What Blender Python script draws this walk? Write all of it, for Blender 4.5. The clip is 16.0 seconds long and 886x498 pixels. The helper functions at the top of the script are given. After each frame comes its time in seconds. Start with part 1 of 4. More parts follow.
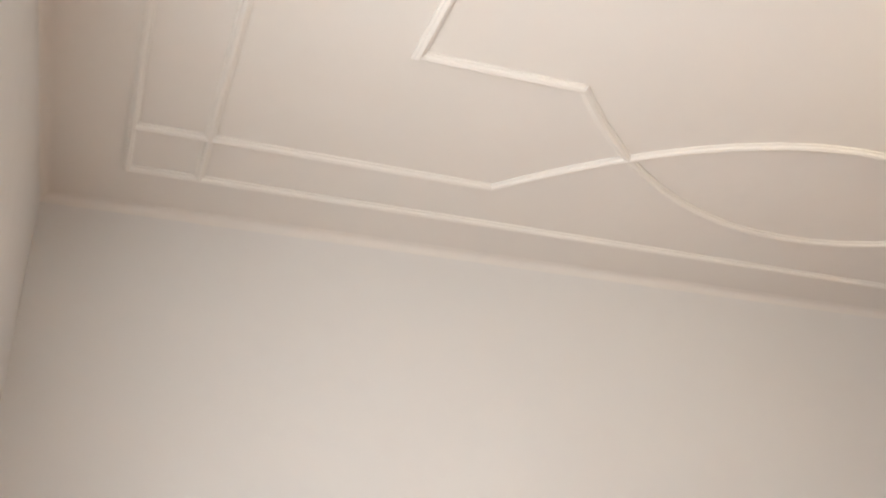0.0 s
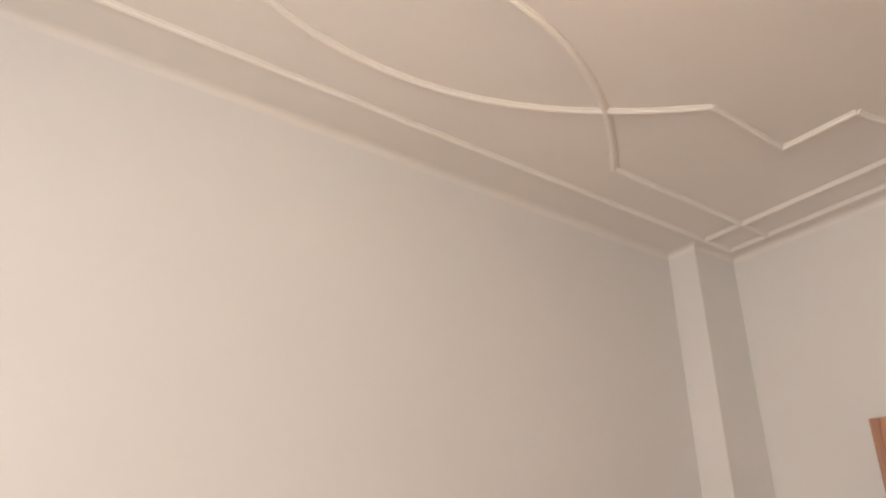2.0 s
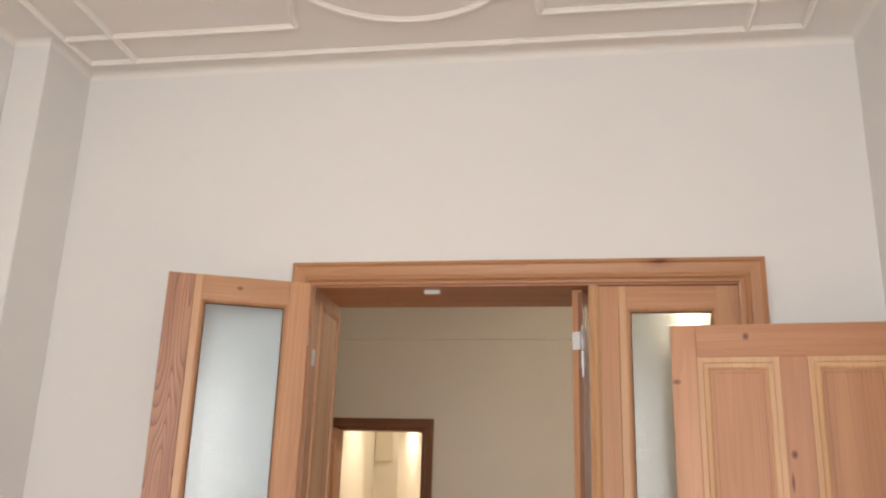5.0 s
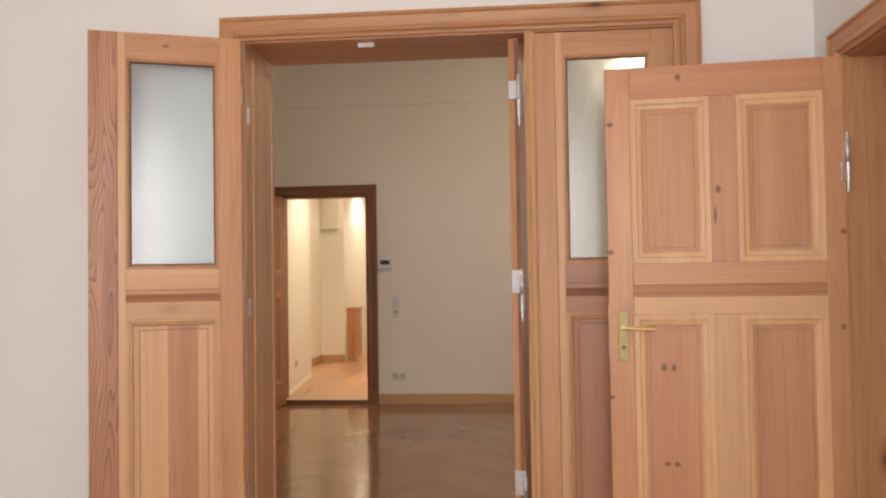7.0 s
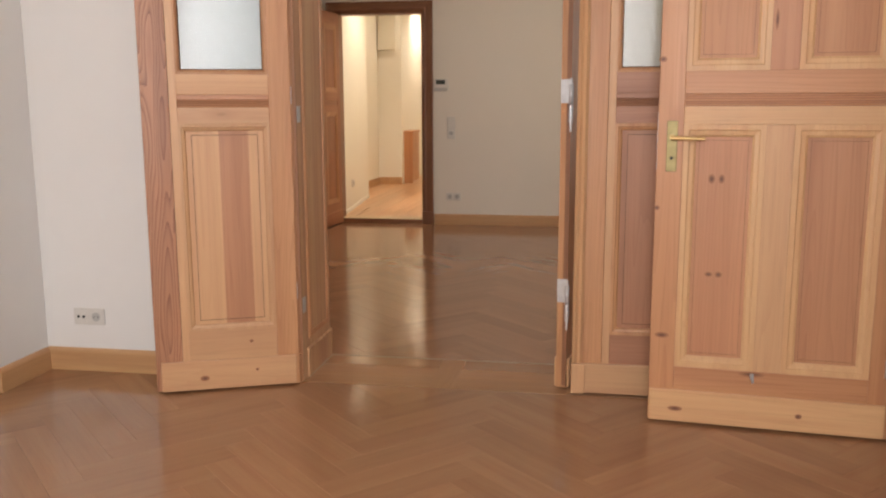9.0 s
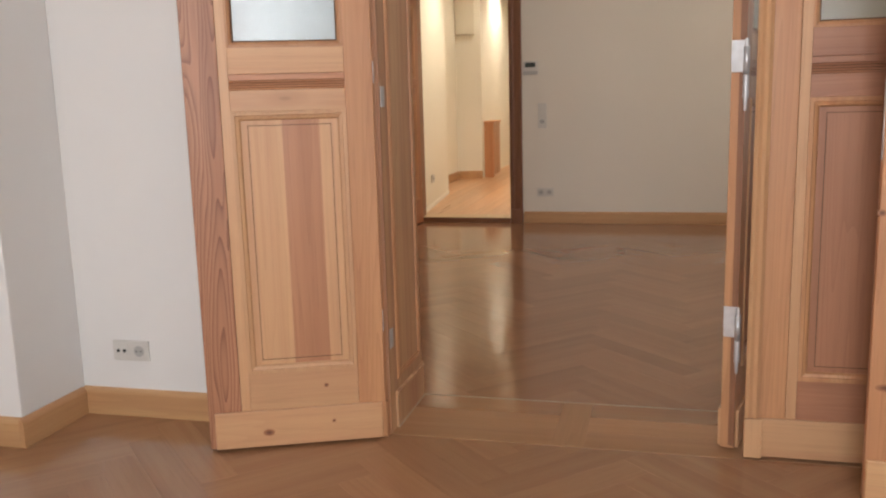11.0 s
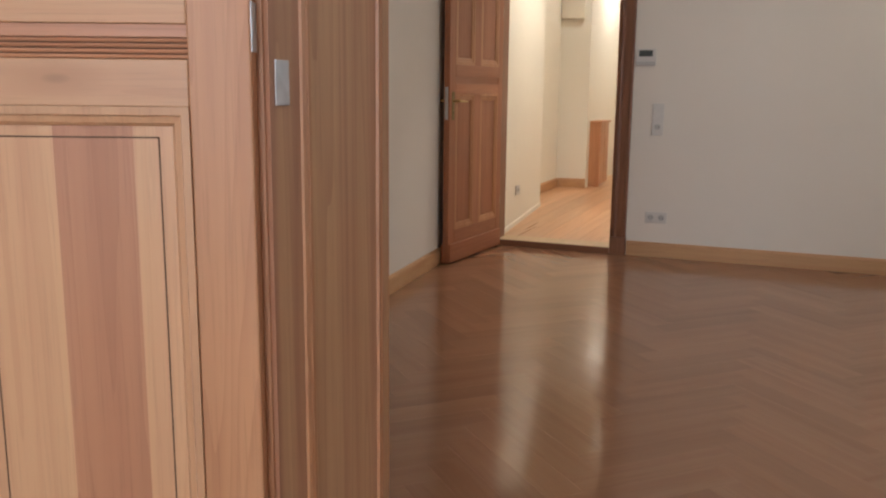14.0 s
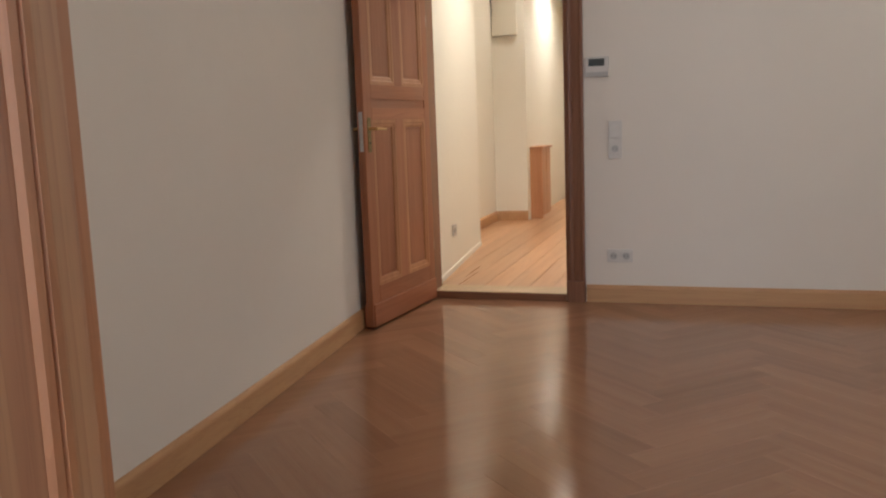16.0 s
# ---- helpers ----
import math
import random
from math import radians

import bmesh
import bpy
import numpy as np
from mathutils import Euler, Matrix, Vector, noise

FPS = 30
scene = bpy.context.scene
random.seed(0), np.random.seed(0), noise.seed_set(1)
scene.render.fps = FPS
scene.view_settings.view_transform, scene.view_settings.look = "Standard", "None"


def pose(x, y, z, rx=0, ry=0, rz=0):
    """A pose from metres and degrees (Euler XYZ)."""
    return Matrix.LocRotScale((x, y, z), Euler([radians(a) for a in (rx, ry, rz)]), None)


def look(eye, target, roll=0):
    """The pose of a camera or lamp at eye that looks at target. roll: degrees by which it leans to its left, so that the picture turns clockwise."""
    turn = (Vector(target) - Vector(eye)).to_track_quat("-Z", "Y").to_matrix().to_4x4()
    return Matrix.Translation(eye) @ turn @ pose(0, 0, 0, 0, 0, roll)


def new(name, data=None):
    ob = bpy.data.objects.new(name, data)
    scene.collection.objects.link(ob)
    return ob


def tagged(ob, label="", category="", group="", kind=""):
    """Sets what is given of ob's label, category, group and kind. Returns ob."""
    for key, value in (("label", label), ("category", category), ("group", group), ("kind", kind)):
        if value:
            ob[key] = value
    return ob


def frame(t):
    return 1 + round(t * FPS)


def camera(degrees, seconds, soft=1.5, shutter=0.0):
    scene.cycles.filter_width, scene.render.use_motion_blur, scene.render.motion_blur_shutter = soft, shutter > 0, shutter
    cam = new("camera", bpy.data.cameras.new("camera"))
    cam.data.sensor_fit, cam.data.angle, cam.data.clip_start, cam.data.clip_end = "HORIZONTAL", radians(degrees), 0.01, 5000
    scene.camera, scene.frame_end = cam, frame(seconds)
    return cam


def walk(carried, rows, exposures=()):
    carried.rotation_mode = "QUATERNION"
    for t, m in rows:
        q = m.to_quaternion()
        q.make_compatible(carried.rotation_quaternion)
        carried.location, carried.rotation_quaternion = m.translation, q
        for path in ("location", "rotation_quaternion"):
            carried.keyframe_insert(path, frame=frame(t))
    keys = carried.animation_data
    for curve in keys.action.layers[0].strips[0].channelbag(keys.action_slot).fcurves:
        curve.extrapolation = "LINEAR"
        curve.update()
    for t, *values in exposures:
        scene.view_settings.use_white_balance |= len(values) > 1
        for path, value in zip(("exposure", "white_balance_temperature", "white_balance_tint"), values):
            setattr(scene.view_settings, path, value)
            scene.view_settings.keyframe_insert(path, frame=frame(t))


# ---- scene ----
cam = camera(54.5, 16.0, 2.2)
PATH = [
    (0, (1.401, -5.019, 1.767), (-0.204, -4.312, 2.728), -3.8),
    (0.5, (1.472, -4.785, 1.6), (-0.131, -4.048, 2.542), -2.7),
    (1, (1.349, -4.506, 1.585), (-0.185, -3.656, 2.548), -1.2),
    (1.5, (1.267, -4.255, 1.436), (-0.161, -3.245, 2.406), -3.0),
    (2, (1.36, -3.981, 1.392), (-0.07, -2.878, 2.251), -1.2),
    (2.2, (1.302, -3.936, 1.409), (-0.058, -2.727, 2.24), -0.8),
    (2.5, (1.196, -3.895, 1.426), (0.03, -2.489, 2.24), -0.7),
    (3, (1.178, -3.68, 1.435), (0.351, -2.061, 2.268), 0.3),
    (3.5, (1.272, -3.557, 1.404), (0.644, -1.858, 2.252), 2.4),
    (4, (1.264, -3.551, 1.421), (0.849, -1.79, 2.275), 2.8),
    (4.3, (1.287, -3.539, 1.41), (0.932, -1.751, 2.235), 2.6),
    (4.5, (1.283, -3.531, 1.421), (0.942, -1.716, 2.19), 2.1),
    (5, (1.243, -3.528, 1.386), (0.931, -1.637, 1.959), 1.8),
    (7.4, (1.273, -3.529, 1.297), (1.103, -1.536, 1.309), -0.8),
    (7.5, (1.28, -3.53, 1.303), (1.111, -1.537, 1.305), -0.7),
    (8, (1.293, -3.521, 1.301), (1.115, -1.53, 1.22), -1.1),
    (8.5, (1.306, -3.529, 1.257), (1.071, -1.554, 1.043), -0.2),
    (9, (1.321, -3.529, 1.214), (0.996, -1.584, 0.881), -0.2),
    (9.5, (1.288, -3.464, 1.193), (0.966, -1.515, 0.881), -0.0),
    (9.7, (1.232, -3.395, 1.192), (0.857, -1.457, 0.869), 0.2),
    (12, (0.977, -2.222, 1.149), (0.441, -0.337, 0.752), -1.7),
    (12.5, (0.971, -1.986, 1.153), (0.355, -0.138, 0.699), -0.7),
    (13, (0.871, -1.67, 1.16), (0.342, 0.22, 0.772), -0.5),
    (13.5, (0.845, -1.351, 1.158), (0.218, 0.512, 0.791), -0.6),
    (14, (0.829, -1.127, 1.164), (0.103, 0.7, 0.8), 0.6),
    (14.5, (0.731, -0.851, 1.18), (0.133, 1.028, 0.844), -1.1),
    (15, (0.671, -0.595, 1.178), (-0.022, 1.252, 0.848), -2.3),
    (15.5, (0.629, -0.367, 1.196), (-0.084, 1.464, 0.827), -1.0),
    (16, (0.529, -0.096, 1.112), (-0.071, 1.79, 0.821), -2.1),
]
walk(cam, [(t, look(eye, target, roll)) for t, eye, target, roll in PATH], [(0.0, -0.5, 6500, 10), (0.5, -0.6, 6550, 10), (1.0, -0.72, 6950, 12), (1.5, -0.68, 7150, 15), (2.0, -0.4, 6950, 14), (2.5, -0.05, 6300, 8), (3.0, 0.1, 6420, 8), (4.5, 0.06, 6320, 8), (5.0, 0.0, 6400, 10), (7.5, 0.05, 6550, 14), (9.5, 0.05, 6400, 12), (12.0, 0.0, 6050, 10), (13.0, -0.03, 6150, 13), (13.5, -0.06, 5750, 11), (14.5, 0.02, 5550, 10), (16.0, 0.02, 5500, 10)])

# ---------------------------------------------------------------- light
world = bpy.data.worlds.new("world")
scene.world = world
world.use_nodes = True
wn = world.node_tree
sky = wn.nodes.new("ShaderNodeTexSky")
sky.sky_type = "NISHITA"
sky.sun_disc = False
sky.sun_elevation = radians(37)
sky.sun_rotation = radians(188)
wn.links.new(sky.outputs[0], wn.nodes["Background"].inputs[0])
wn.nodes["Background"].inputs[1].default_value = 0.10


def lamp(name, kind, m, energy, color, **more):
    data = bpy.data.lights.new(name, kind)
    data.energy, data.color = energy, color
    for key, value in more.items():
        if key == "size":
            data.shape, data.size, data.size_y = "RECTANGLE", value[0], value[1]
        if key == "angle":
            data.angle = value
        if key == "radius":
            data.shadow_soft_size = value
        if key == "spot":
            data.spot_size, data.spot_blend = radians(value), 0.6
    ob = new(name, data)
    ob.matrix_world = m
    return ob


HALL_WATTS = 185
lamp("sun", "SUN", look((1.3, -9.0, 4.52), (0.75, -3.0, 0.0)), 5.0, (1.0, 0.90, 0.76), angle=radians(0.6))
# sky light in the window openings
lamp("window_light", "AREA", look((1.0, -5.23, 1.75), (0.85, 0, 1.6)), 100, (1.0, 0.985, 0.96), size=(1.7, 1.8))
lamp("window_light_b", "AREA", look((3.56, 2.6, 1.75), (0, 2.7, 1.2)), 17, (1.0, 0.95, 0.87), size=(1.5, 1.8))

# ---------------------------------------------------------------- materials


def material(name):
    m = bpy.data.materials.new(name)
    m.use_nodes = True
    nt = m.node_tree
    return m, nt, nt.nodes["Principled BSDF"]


def node(nt, kind, **values):
    n = nt.nodes.new(kind)
    for k, v in values.items():
        n.inputs[k.replace("_", " ")].default_value = v
    return n


def mix(nt, fac, a, b, blend="MIX"):
    n = nt.nodes.new("ShaderNodeMix")
    n.data_type, n.blend_type = "RGBA", blend
    for socket, v in ((n.inputs[0], fac), (n.inputs[6], a), (n.inputs[7], b)):
        if isinstance(v, bpy.types.NodeSocket):
            nt.links.new(v, socket)
        else:
            socket.default_value = v if socket is n.inputs[0] else (*v[:3], 1)
    return n.outputs[2]


def ramp(nt, src, a, b):
    n = nt.nodes.new("ShaderNodeMapRange")
    nt.links.new(src, n.inputs[0])
    n.inputs[1].default_value, n.inputs[2].default_value = a, b
    return n.outputs[0]


def bumped(nt, bsdf, src, strength, dist=0.002):
    b = node(nt, "ShaderNodeBump", Strength=strength, Distance=dist)
    nt.links.new(src, b.inputs["Height"])
    nt.links.new(b.outputs[0], bsdf.inputs["Normal"])


def wood(name, light, dark, axis="z", rough=0.42, vary=0.18, knots=True, figure=0.55, bump=0.12, rings_n=16.0, wave=0.34, streak=0.35):
    """Planed timber: year rings, fine fibres and a few knots along one axis of the piece."""
    m, nt, bsdf = material(name)
    lk = nt.links.new
    tc, oi = nt.nodes.new("ShaderNodeTexCoord"), nt.nodes.new("ShaderNodeObjectInfo")
    comb = nt.nodes.new("ShaderNodeVectorMath")
    comb.operation = "MULTIPLY_ADD"
    rnd = nt.nodes.new("ShaderNodeCombineXYZ")
    for i in range(3):
        lk(oi.outputs["Random"], rnd.inputs[i])
    lk(rnd.outputs[0], comb.inputs[0])
    comb.inputs[1].default_value = (17.0, 29.0, 41.0)
    lk(tc.outputs["Object"], comb.inputs[2])
    def stretched(across, along):
        mp = nt.nodes.new("ShaderNodeMapping")
        mp.inputs["Scale"].default_value = {"x": (along, across, across), "y": (across, along, across), "z": (across, across, along)}[axis]
        lk(comb.outputs[0], mp.inputs[0])
        return mp.outputs[0]
    rings = node(nt, "ShaderNodeTexNoise", Scale=1.0, Detail=2.0, Roughness=0.45)
    lk(stretched(9.0, wave), rings.inputs["Vector"])
    saw = nt.nodes.new("ShaderNodeMath")
    saw.operation = "MULTIPLY"
    lk(rings.outputs[0], saw.inputs[0])
    saw.inputs[1].default_value = rings_n
    fr = nt.nodes.new("ShaderNodeMath")
    fr.operation = "FRACT"
    lk(saw.outputs[0], fr.inputs[0])
    late = nt.nodes.new("ShaderNodeMath")
    late.operation = "POWER"
    lk(fr.outputs[0], late.inputs[0])
    late.inputs[1].default_value = 3.0
    fibre = node(nt, "ShaderNodeTexNoise", Scale=1.0, Detail=5.0, Roughness=0.65)
    lk(stretched(230.0, 5.0), fibre.inputs["Vector"])
    broad = node(nt, "ShaderNodeTexNoise", Scale=1.0, Detail=3.0)
    lk(stretched(14.0, 0.4), broad.inputs["Vector"])
    f1 = nt.nodes.new("ShaderNodeMath")
    f1.operation = "MULTIPLY"
    lk(late.outputs[0], f1.inputs[0])
    f1.inputs[1].default_value = figure
    c = mix(nt, ramp(nt, broad.outputs[0], 0.3, 0.72), light, [a * 0.55 + b * 0.45 for a, b in zip(light, dark)])
    # wide heartwood bands and thin resin streaks
    band = node(nt, "ShaderNodeTexNoise", Scale=1.0, Detail=2.0, Roughness=0.6)
    lk(stretched(17.0, 0.45), band.inputs["Vector"])
    f2 = nt.nodes.new("ShaderNodeMath")
    f2.operation = "MULTIPLY"
    lk(ramp(nt, band.outputs[0], 0.47, 0.68), f2.inputs[0])
    f2.inputs[1].default_value = streak
    c = mix(nt, f2.outputs[0], c, [dark[0], dark[1] * 0.92, dark[2]])
    c = mix(nt, f1.outputs[0], c, dark)
    c = mix(nt, ramp(nt, fibre.outputs[0], 0.53, 1.3), c, [v * 0.5 for v in dark])
    if knots:
        kn = node(nt, "ShaderNodeTexVoronoi", Scale=1.0, Randomness=1.0)
        lk(stretched(4.6, 1.7), kn.inputs["Vector"])
        c = mix(nt, ramp(nt, kn.outputs["Distance"], 0.16, 0.05), c, dark)
        c = mix(nt, ramp(nt, kn.outputs["Distance"], 0.07, 0.03), c, [v * 0.4 for v in dark])
    hs = nt.nodes.new("ShaderNodeHueSaturation")
    lk(c, hs.inputs["Color"])
    mr = nt.nodes.new("ShaderNodeMapRange")
    lk(oi.outputs["Random"], mr.inputs[0])
    mr.inputs[3].default_value, mr.inputs[4].default_value = 1 - vary, 1 + vary
    lk(mr.outputs[0], hs.inputs["Value"])
    lk(hs.outputs[0], bsdf.inputs["Base Color"])
    rr = nt.nodes.new("ShaderNodeMapRange")
    lk(broad.outputs[0], rr.inputs[0])
    rr.inputs[3].default_value, rr.inputs[4].default_value = rough - 0.08, rough + 0.1
    lk(rr.outputs[0], bsdf.inputs["Roughness"])
    bumped(nt, bsdf, fibre.outputs[0], bump, 0.001)
    return m


PALE = ((0.60, 0.362, 0.190), (0.46, 0.243, 0.120))
TAN = ((0.54, 0.285, 0.135), (0.34, 0.145, 0.065))
RED = ((0.53, 0.262, 0.135), (0.38, 0.165, 0.082))
wood_pale = wood("pale_pine", *PALE, vary=0.05, knots=False, figure=0.3)
wood_pale_x = wood("pale_pine_rail", *PALE, axis="x", vary=0.05, figure=0.3)
wood_tan = wood("tan_pine", *TAN, vary=0.07, figure=0.4)
wood_tan_x = wood("tan_pine_rail", *TAN, axis="x", vary=0.07, figure=0.4)
wood_tan_y = wood("tan_pine_deep", *TAN, axis="y", vary=0.07, knots=False, figure=0.4)
wood_red = wood("red_pine", *RED, vary=0.08, knots=False, figure=0.45)
wood_red_x = wood("red_pine_rail", *RED, axis="x", vary=0.08, knots=False, figure=0.5)
ORANGE = ((0.54, 0.272, 0.130), (0.37, 0.155, 0.068))
wood_orange = wood("orange_pine", *ORANGE, vary=0.07, figure=0.4)
wood_orange_x = wood("orange_pine_rail", *ORANGE, axis="x", vary=0.07, figure=0.4)
BLONDE = ((0.68, 0.425, 0.215), (0.53, 0.285, 0.135))
wood_blonde = wood("blonde_pine", *BLONDE, vary=0.05, knots=False, figure=0.3)
wood_blonde_x = wood("blonde_pine_rail", *BLONDE, axis="x", vary=0.05, knots=False, figure=0.3)
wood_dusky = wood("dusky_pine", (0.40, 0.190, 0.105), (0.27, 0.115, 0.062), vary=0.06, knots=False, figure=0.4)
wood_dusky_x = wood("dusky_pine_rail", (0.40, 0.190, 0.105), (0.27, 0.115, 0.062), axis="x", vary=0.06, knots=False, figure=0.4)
CHERRY = ((0.43, 0.175, 0.082), (0.27, 0.092, 0.042))
wood_cherry = wood("reddish_stained_pine", *CHERRY, vary=0.06, knots=False, figure=0.4)
wood_cherry_x = wood("reddish_stained_pine_rail", *CHERRY, axis="x", vary=0.06, knots=False, figure=0.4)
wood_jamb = wood("streaked_jamb_pine", (0.59, 0.365, 0.195), (0.33, 0.155, 0.082), vary=0.03, knots=False, figure=0.4, wave=0.2, streak=0.7)
wood_figured = wood("figured_pine", (0.49, 0.235, 0.125), (0.17, 0.060, 0.030), vary=0.04, knots=False, figure=0.9, rings_n=26.0, wave=0.8)
DARKP = ((0.27, 0.125, 0.062), (0.15, 0.058, 0.028))
wood_dark = wood("dark_pine", *DARKP, vary=0.08, knots=False)
wood_dark_x = wood("dark_pine_rail", *DARKP, axis="x", vary=0.08, knots=False)
oak = wood("oak_parquet", (0.365, 0.193, 0.099), (0.270, 0.132, 0.066), axis="x", rough=0.12, vary=0.08, knots=False, figure=0.15, bump=0.03, streak=0.28)
# second room's boards: the same oak, its dimmer light put into a darker colour
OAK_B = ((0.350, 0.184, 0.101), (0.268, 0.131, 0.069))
oak_b = wood("shaded_oak_parquet", *OAK_B, axis="x", rough=0.12, vary=0.07, knots=False, figure=0.15, bump=0.03, streak=0.28)
oak_b_far = wood("shaded_oak_parquet_rest", *OAK_B, axis="x", rough=0.12, vary=0.0, knots=False, figure=0.15, bump=0.03, streak=0.28)
oak_far = wood("oak_parquet_rest", (0.365, 0.193, 0.099), (0.270, 0.132, 0.066), axis="x", rough=0.12, vary=0.0, knots=False, figure=0.15, bump=0.03, streak=0.28)
oak_light = wood("oak_threshold", (0.45, 0.25, 0.125), (0.33, 0.165, 0.08), axis="x", rough=0.33, vary=0.1, knots=False, figure=0.35)
hall_boards = wood("hall_pine_boards", (0.58, 0.335, 0.170), (0.40, 0.195, 0.088), axis="y", rough=0.3, vary=0.14, knots=False)
skirt_x = wood("skirting_pine", (0.56, 0.34, 0.165), (0.42, 0.22, 0.10), axis="x", vary=0.06, knots=False, figure=0.35)
skirt_y = wood("skirting_pine_long", (0.56, 0.34, 0.165), (0.42, 0.22, 0.10), axis="y", vary=0.06, knots=False, figure=0.35)


def plaster(name, color, bump=0.12):
    m, nt, bsdf = material(name)
    tc = nt.nodes.new("ShaderNodeTexCoord")
    big = node(nt, "ShaderNodeTexNoise", Scale=0.9, Detail=4.0)
    fine = node(nt, "ShaderNodeTexNoise", Scale=140.0, Detail=3.0)
    mid = node(nt, "ShaderNodeTexNoise", Scale=9.0, Detail=3.0)
    for n in (big, fine, mid):
        nt.links.new(tc.outputs["Object"], n.inputs["Vector"])
    c = mix(nt, ramp(nt, big.outputs[0], 0.3, 0.7), color, [v * 0.955 for v in color])
    c = mix(nt, ramp(nt, mid.outputs[0], 0.5, 0.8), c, [v * 0.97 for v in color])
    nt.links.new(c, bsdf.inputs["Base Color"])
    bsdf.inputs["Roughness"].default_value = 0.85
    add = nt.nodes.new("ShaderNodeMath")
    add.operation = "MULTIPLY_ADD"
    nt.links.new(mid.outputs[0], add.inputs[0])
    add.inputs[1].default_value = 2.0
    nt.links.new(fine.outputs[0], add.inputs[2])
    bumped(nt, bsdf, add.outputs[0], bump, 0.002)
    return m


white_wall = plaster("white_wall_paint", (0.778, 0.773, 0.763))
white_wall_b = plaster("white_wall_paint_b", (0.80, 0.755, 0.685))
ceiling_paint = plaster("ceiling_paint", (0.82, 0.80, 0.765))
stucco = plaster("stucco_paint", (0.86, 0.84, 0.80), 0.05)
hall_wall = plaster("hall_paint", (0.82, 0.78, 0.68))


def plain(name, color, rough, metal=0.0, speck=0.06):
    m, nt, bsdf = material(name)
    tc = nt.nodes.new("ShaderNodeTexCoord")
    n = node(nt, "ShaderNodeTexNoise", Scale=35.0, Detail=4.0)
    nt.links.new(tc.outputs["Object"], n.inputs["Vector"])
    c = mix(nt, ramp(nt, n.outputs[0], 0.35, 0.75), color, [v * (1 - speck * 3) for v in color])
    nt.links.new(c, bsdf.inputs["Base Color"])
    r = nt.nodes.new("ShaderNodeMapRange")
    nt.links.new(n.outputs[0], r.inputs[0])
    r.inputs[3].default_value, r.inputs[4].default_value = max(rough - 0.08, 0.02), rough + 0.08
    nt.links.new(r.outputs[0], bsdf.inputs["Roughness"])
    bsdf.inputs["Metallic"].default_value = metal
    return m


plastic = plain("white_plastic", (0.66, 0.645, 0.61), 0.35, speck=0.02)
plastic_grey = plain("grey_plastic", (0.46, 0.46, 0.45), 0.4, speck=0.02)
dark = plain("black_hole", (0.02, 0.02, 0.02), 0.6)
lcd = plain("display_glass", (0.055, 0.065, 0.06), 0.25)
steel = plain("galvanised_steel", (0.60, 0.61, 0.63), 0.42, 0.55)
brass = plain("polished_brass", (0.27, 0.22, 0.11), 0.48, 1.0)
# levers only: brass lightened in colour, as little light reaches them
brass_bright = plain("lightened_lever_brass", (0.62, 0.43, 0.19), 0.42, 0.65)
caulk = plain("pale_caulk", (0.50, 0.40, 0.29), 0.7)
joint_and_shade = plain("dark_joint_and_shade", (0.13, 0.07, 0.036), 0.8)
sub_floor = plain("sub_floor", (0.22, 0.115, 0.058), 0.7)
knot_wood, kwt, kwb = material("knot_wood")
kw_tc = kwt.nodes.new("ShaderNodeTexCoord")
kw_len = kwt.nodes.new("ShaderNodeVectorMath")
kw_len.operation = "LENGTH"
kwt.links.new(kw_tc.outputs["Object"], kw_len.inputs[0])
kwt.links.new(mix(kwt, ramp(kwt, kw_len.outputs["Value"], 0.25, 1.0), (0.15, 0.058, 0.030), (0.42, 0.19, 0.09)), kwb.inputs["Base Color"])
kwb.inputs["Roughness"].default_value = 0.5
score = plain("scored_groove", (0.26, 0.125, 0.062), 0.7)
crack_mat = plain("open_crack", (0.05, 0.022, 0.012), 0.8)
enamel = plain("window_enamel", (0.78, 0.78, 0.75), 0.4)

glass, gnt, gb = material("ripple_glass")
gb.inputs["Transmission Weight"].default_value = 1.0
gb.inputs["Roughness"].default_value = 0.2
gb.inputs["IOR"].default_value = 1.45
gb.inputs["Base Color"].default_value = (0.57, 0.62, 0.63, 1)
gtc = gnt.nodes.new("ShaderNodeTexCoord")
gv = node(gnt, "ShaderNodeTexVoronoi", Scale=75.0)
gv.feature = "SMOOTH_F1"
gnt.links.new(gtc.outputs["Object"], gv.inputs["Vector"])
bumped(gnt, gb, gv.outputs["Distance"], 0.14, 0.003)
clear, cnt, cb = material("clear_glass")
cb.inputs["Transmission Weight"].default_value = 1.0
cb.inputs["Roughness"].default_value = 0.0
bulb, bnt, bb = material("lit_lamp_glass")
bb.inputs["Emission Color"].default_value = (1.0, 0.78, 0.45, 1)
bb.inputs["Emission Strength"].default_value = 6.0
bulb_bright, b2nt, b2 = material("lit_bulb_glass")
b2.inputs["Emission Color"].default_value = (1.0, 0.80, 0.50, 1)
b2.inputs["Emission Strength"].default_value = 260.0

bulb_pendant, b3nt, b3 = material("lit_pendant_glass")
b3.inputs["Emission Color"].default_value = (1.0, 0.80, 0.55, 1)
b3.inputs["Emission Strength"].default_value = 430.0

# ---------------------------------------------------------------- mesh helpers


def mesh_of(name, bm, mat, smooth=False):
    me = bpy.data.meshes.new(name)
    bmesh.ops.recalc_face_normals(bm, faces=bm.faces)
    bm.to_mesh(me)
    bm.free()
    me.materials.append(mat)
    if smooth:
        for p in me.polygons:
            p.use_smooth = True
    return me


def part(name, bm, mat, parent, label="", smooth=False):
    ob = new(name, mesh_of(name, bm, mat, smooth))
    ob.parent = parent
    if label:
        ob["label"] = label
    return ob


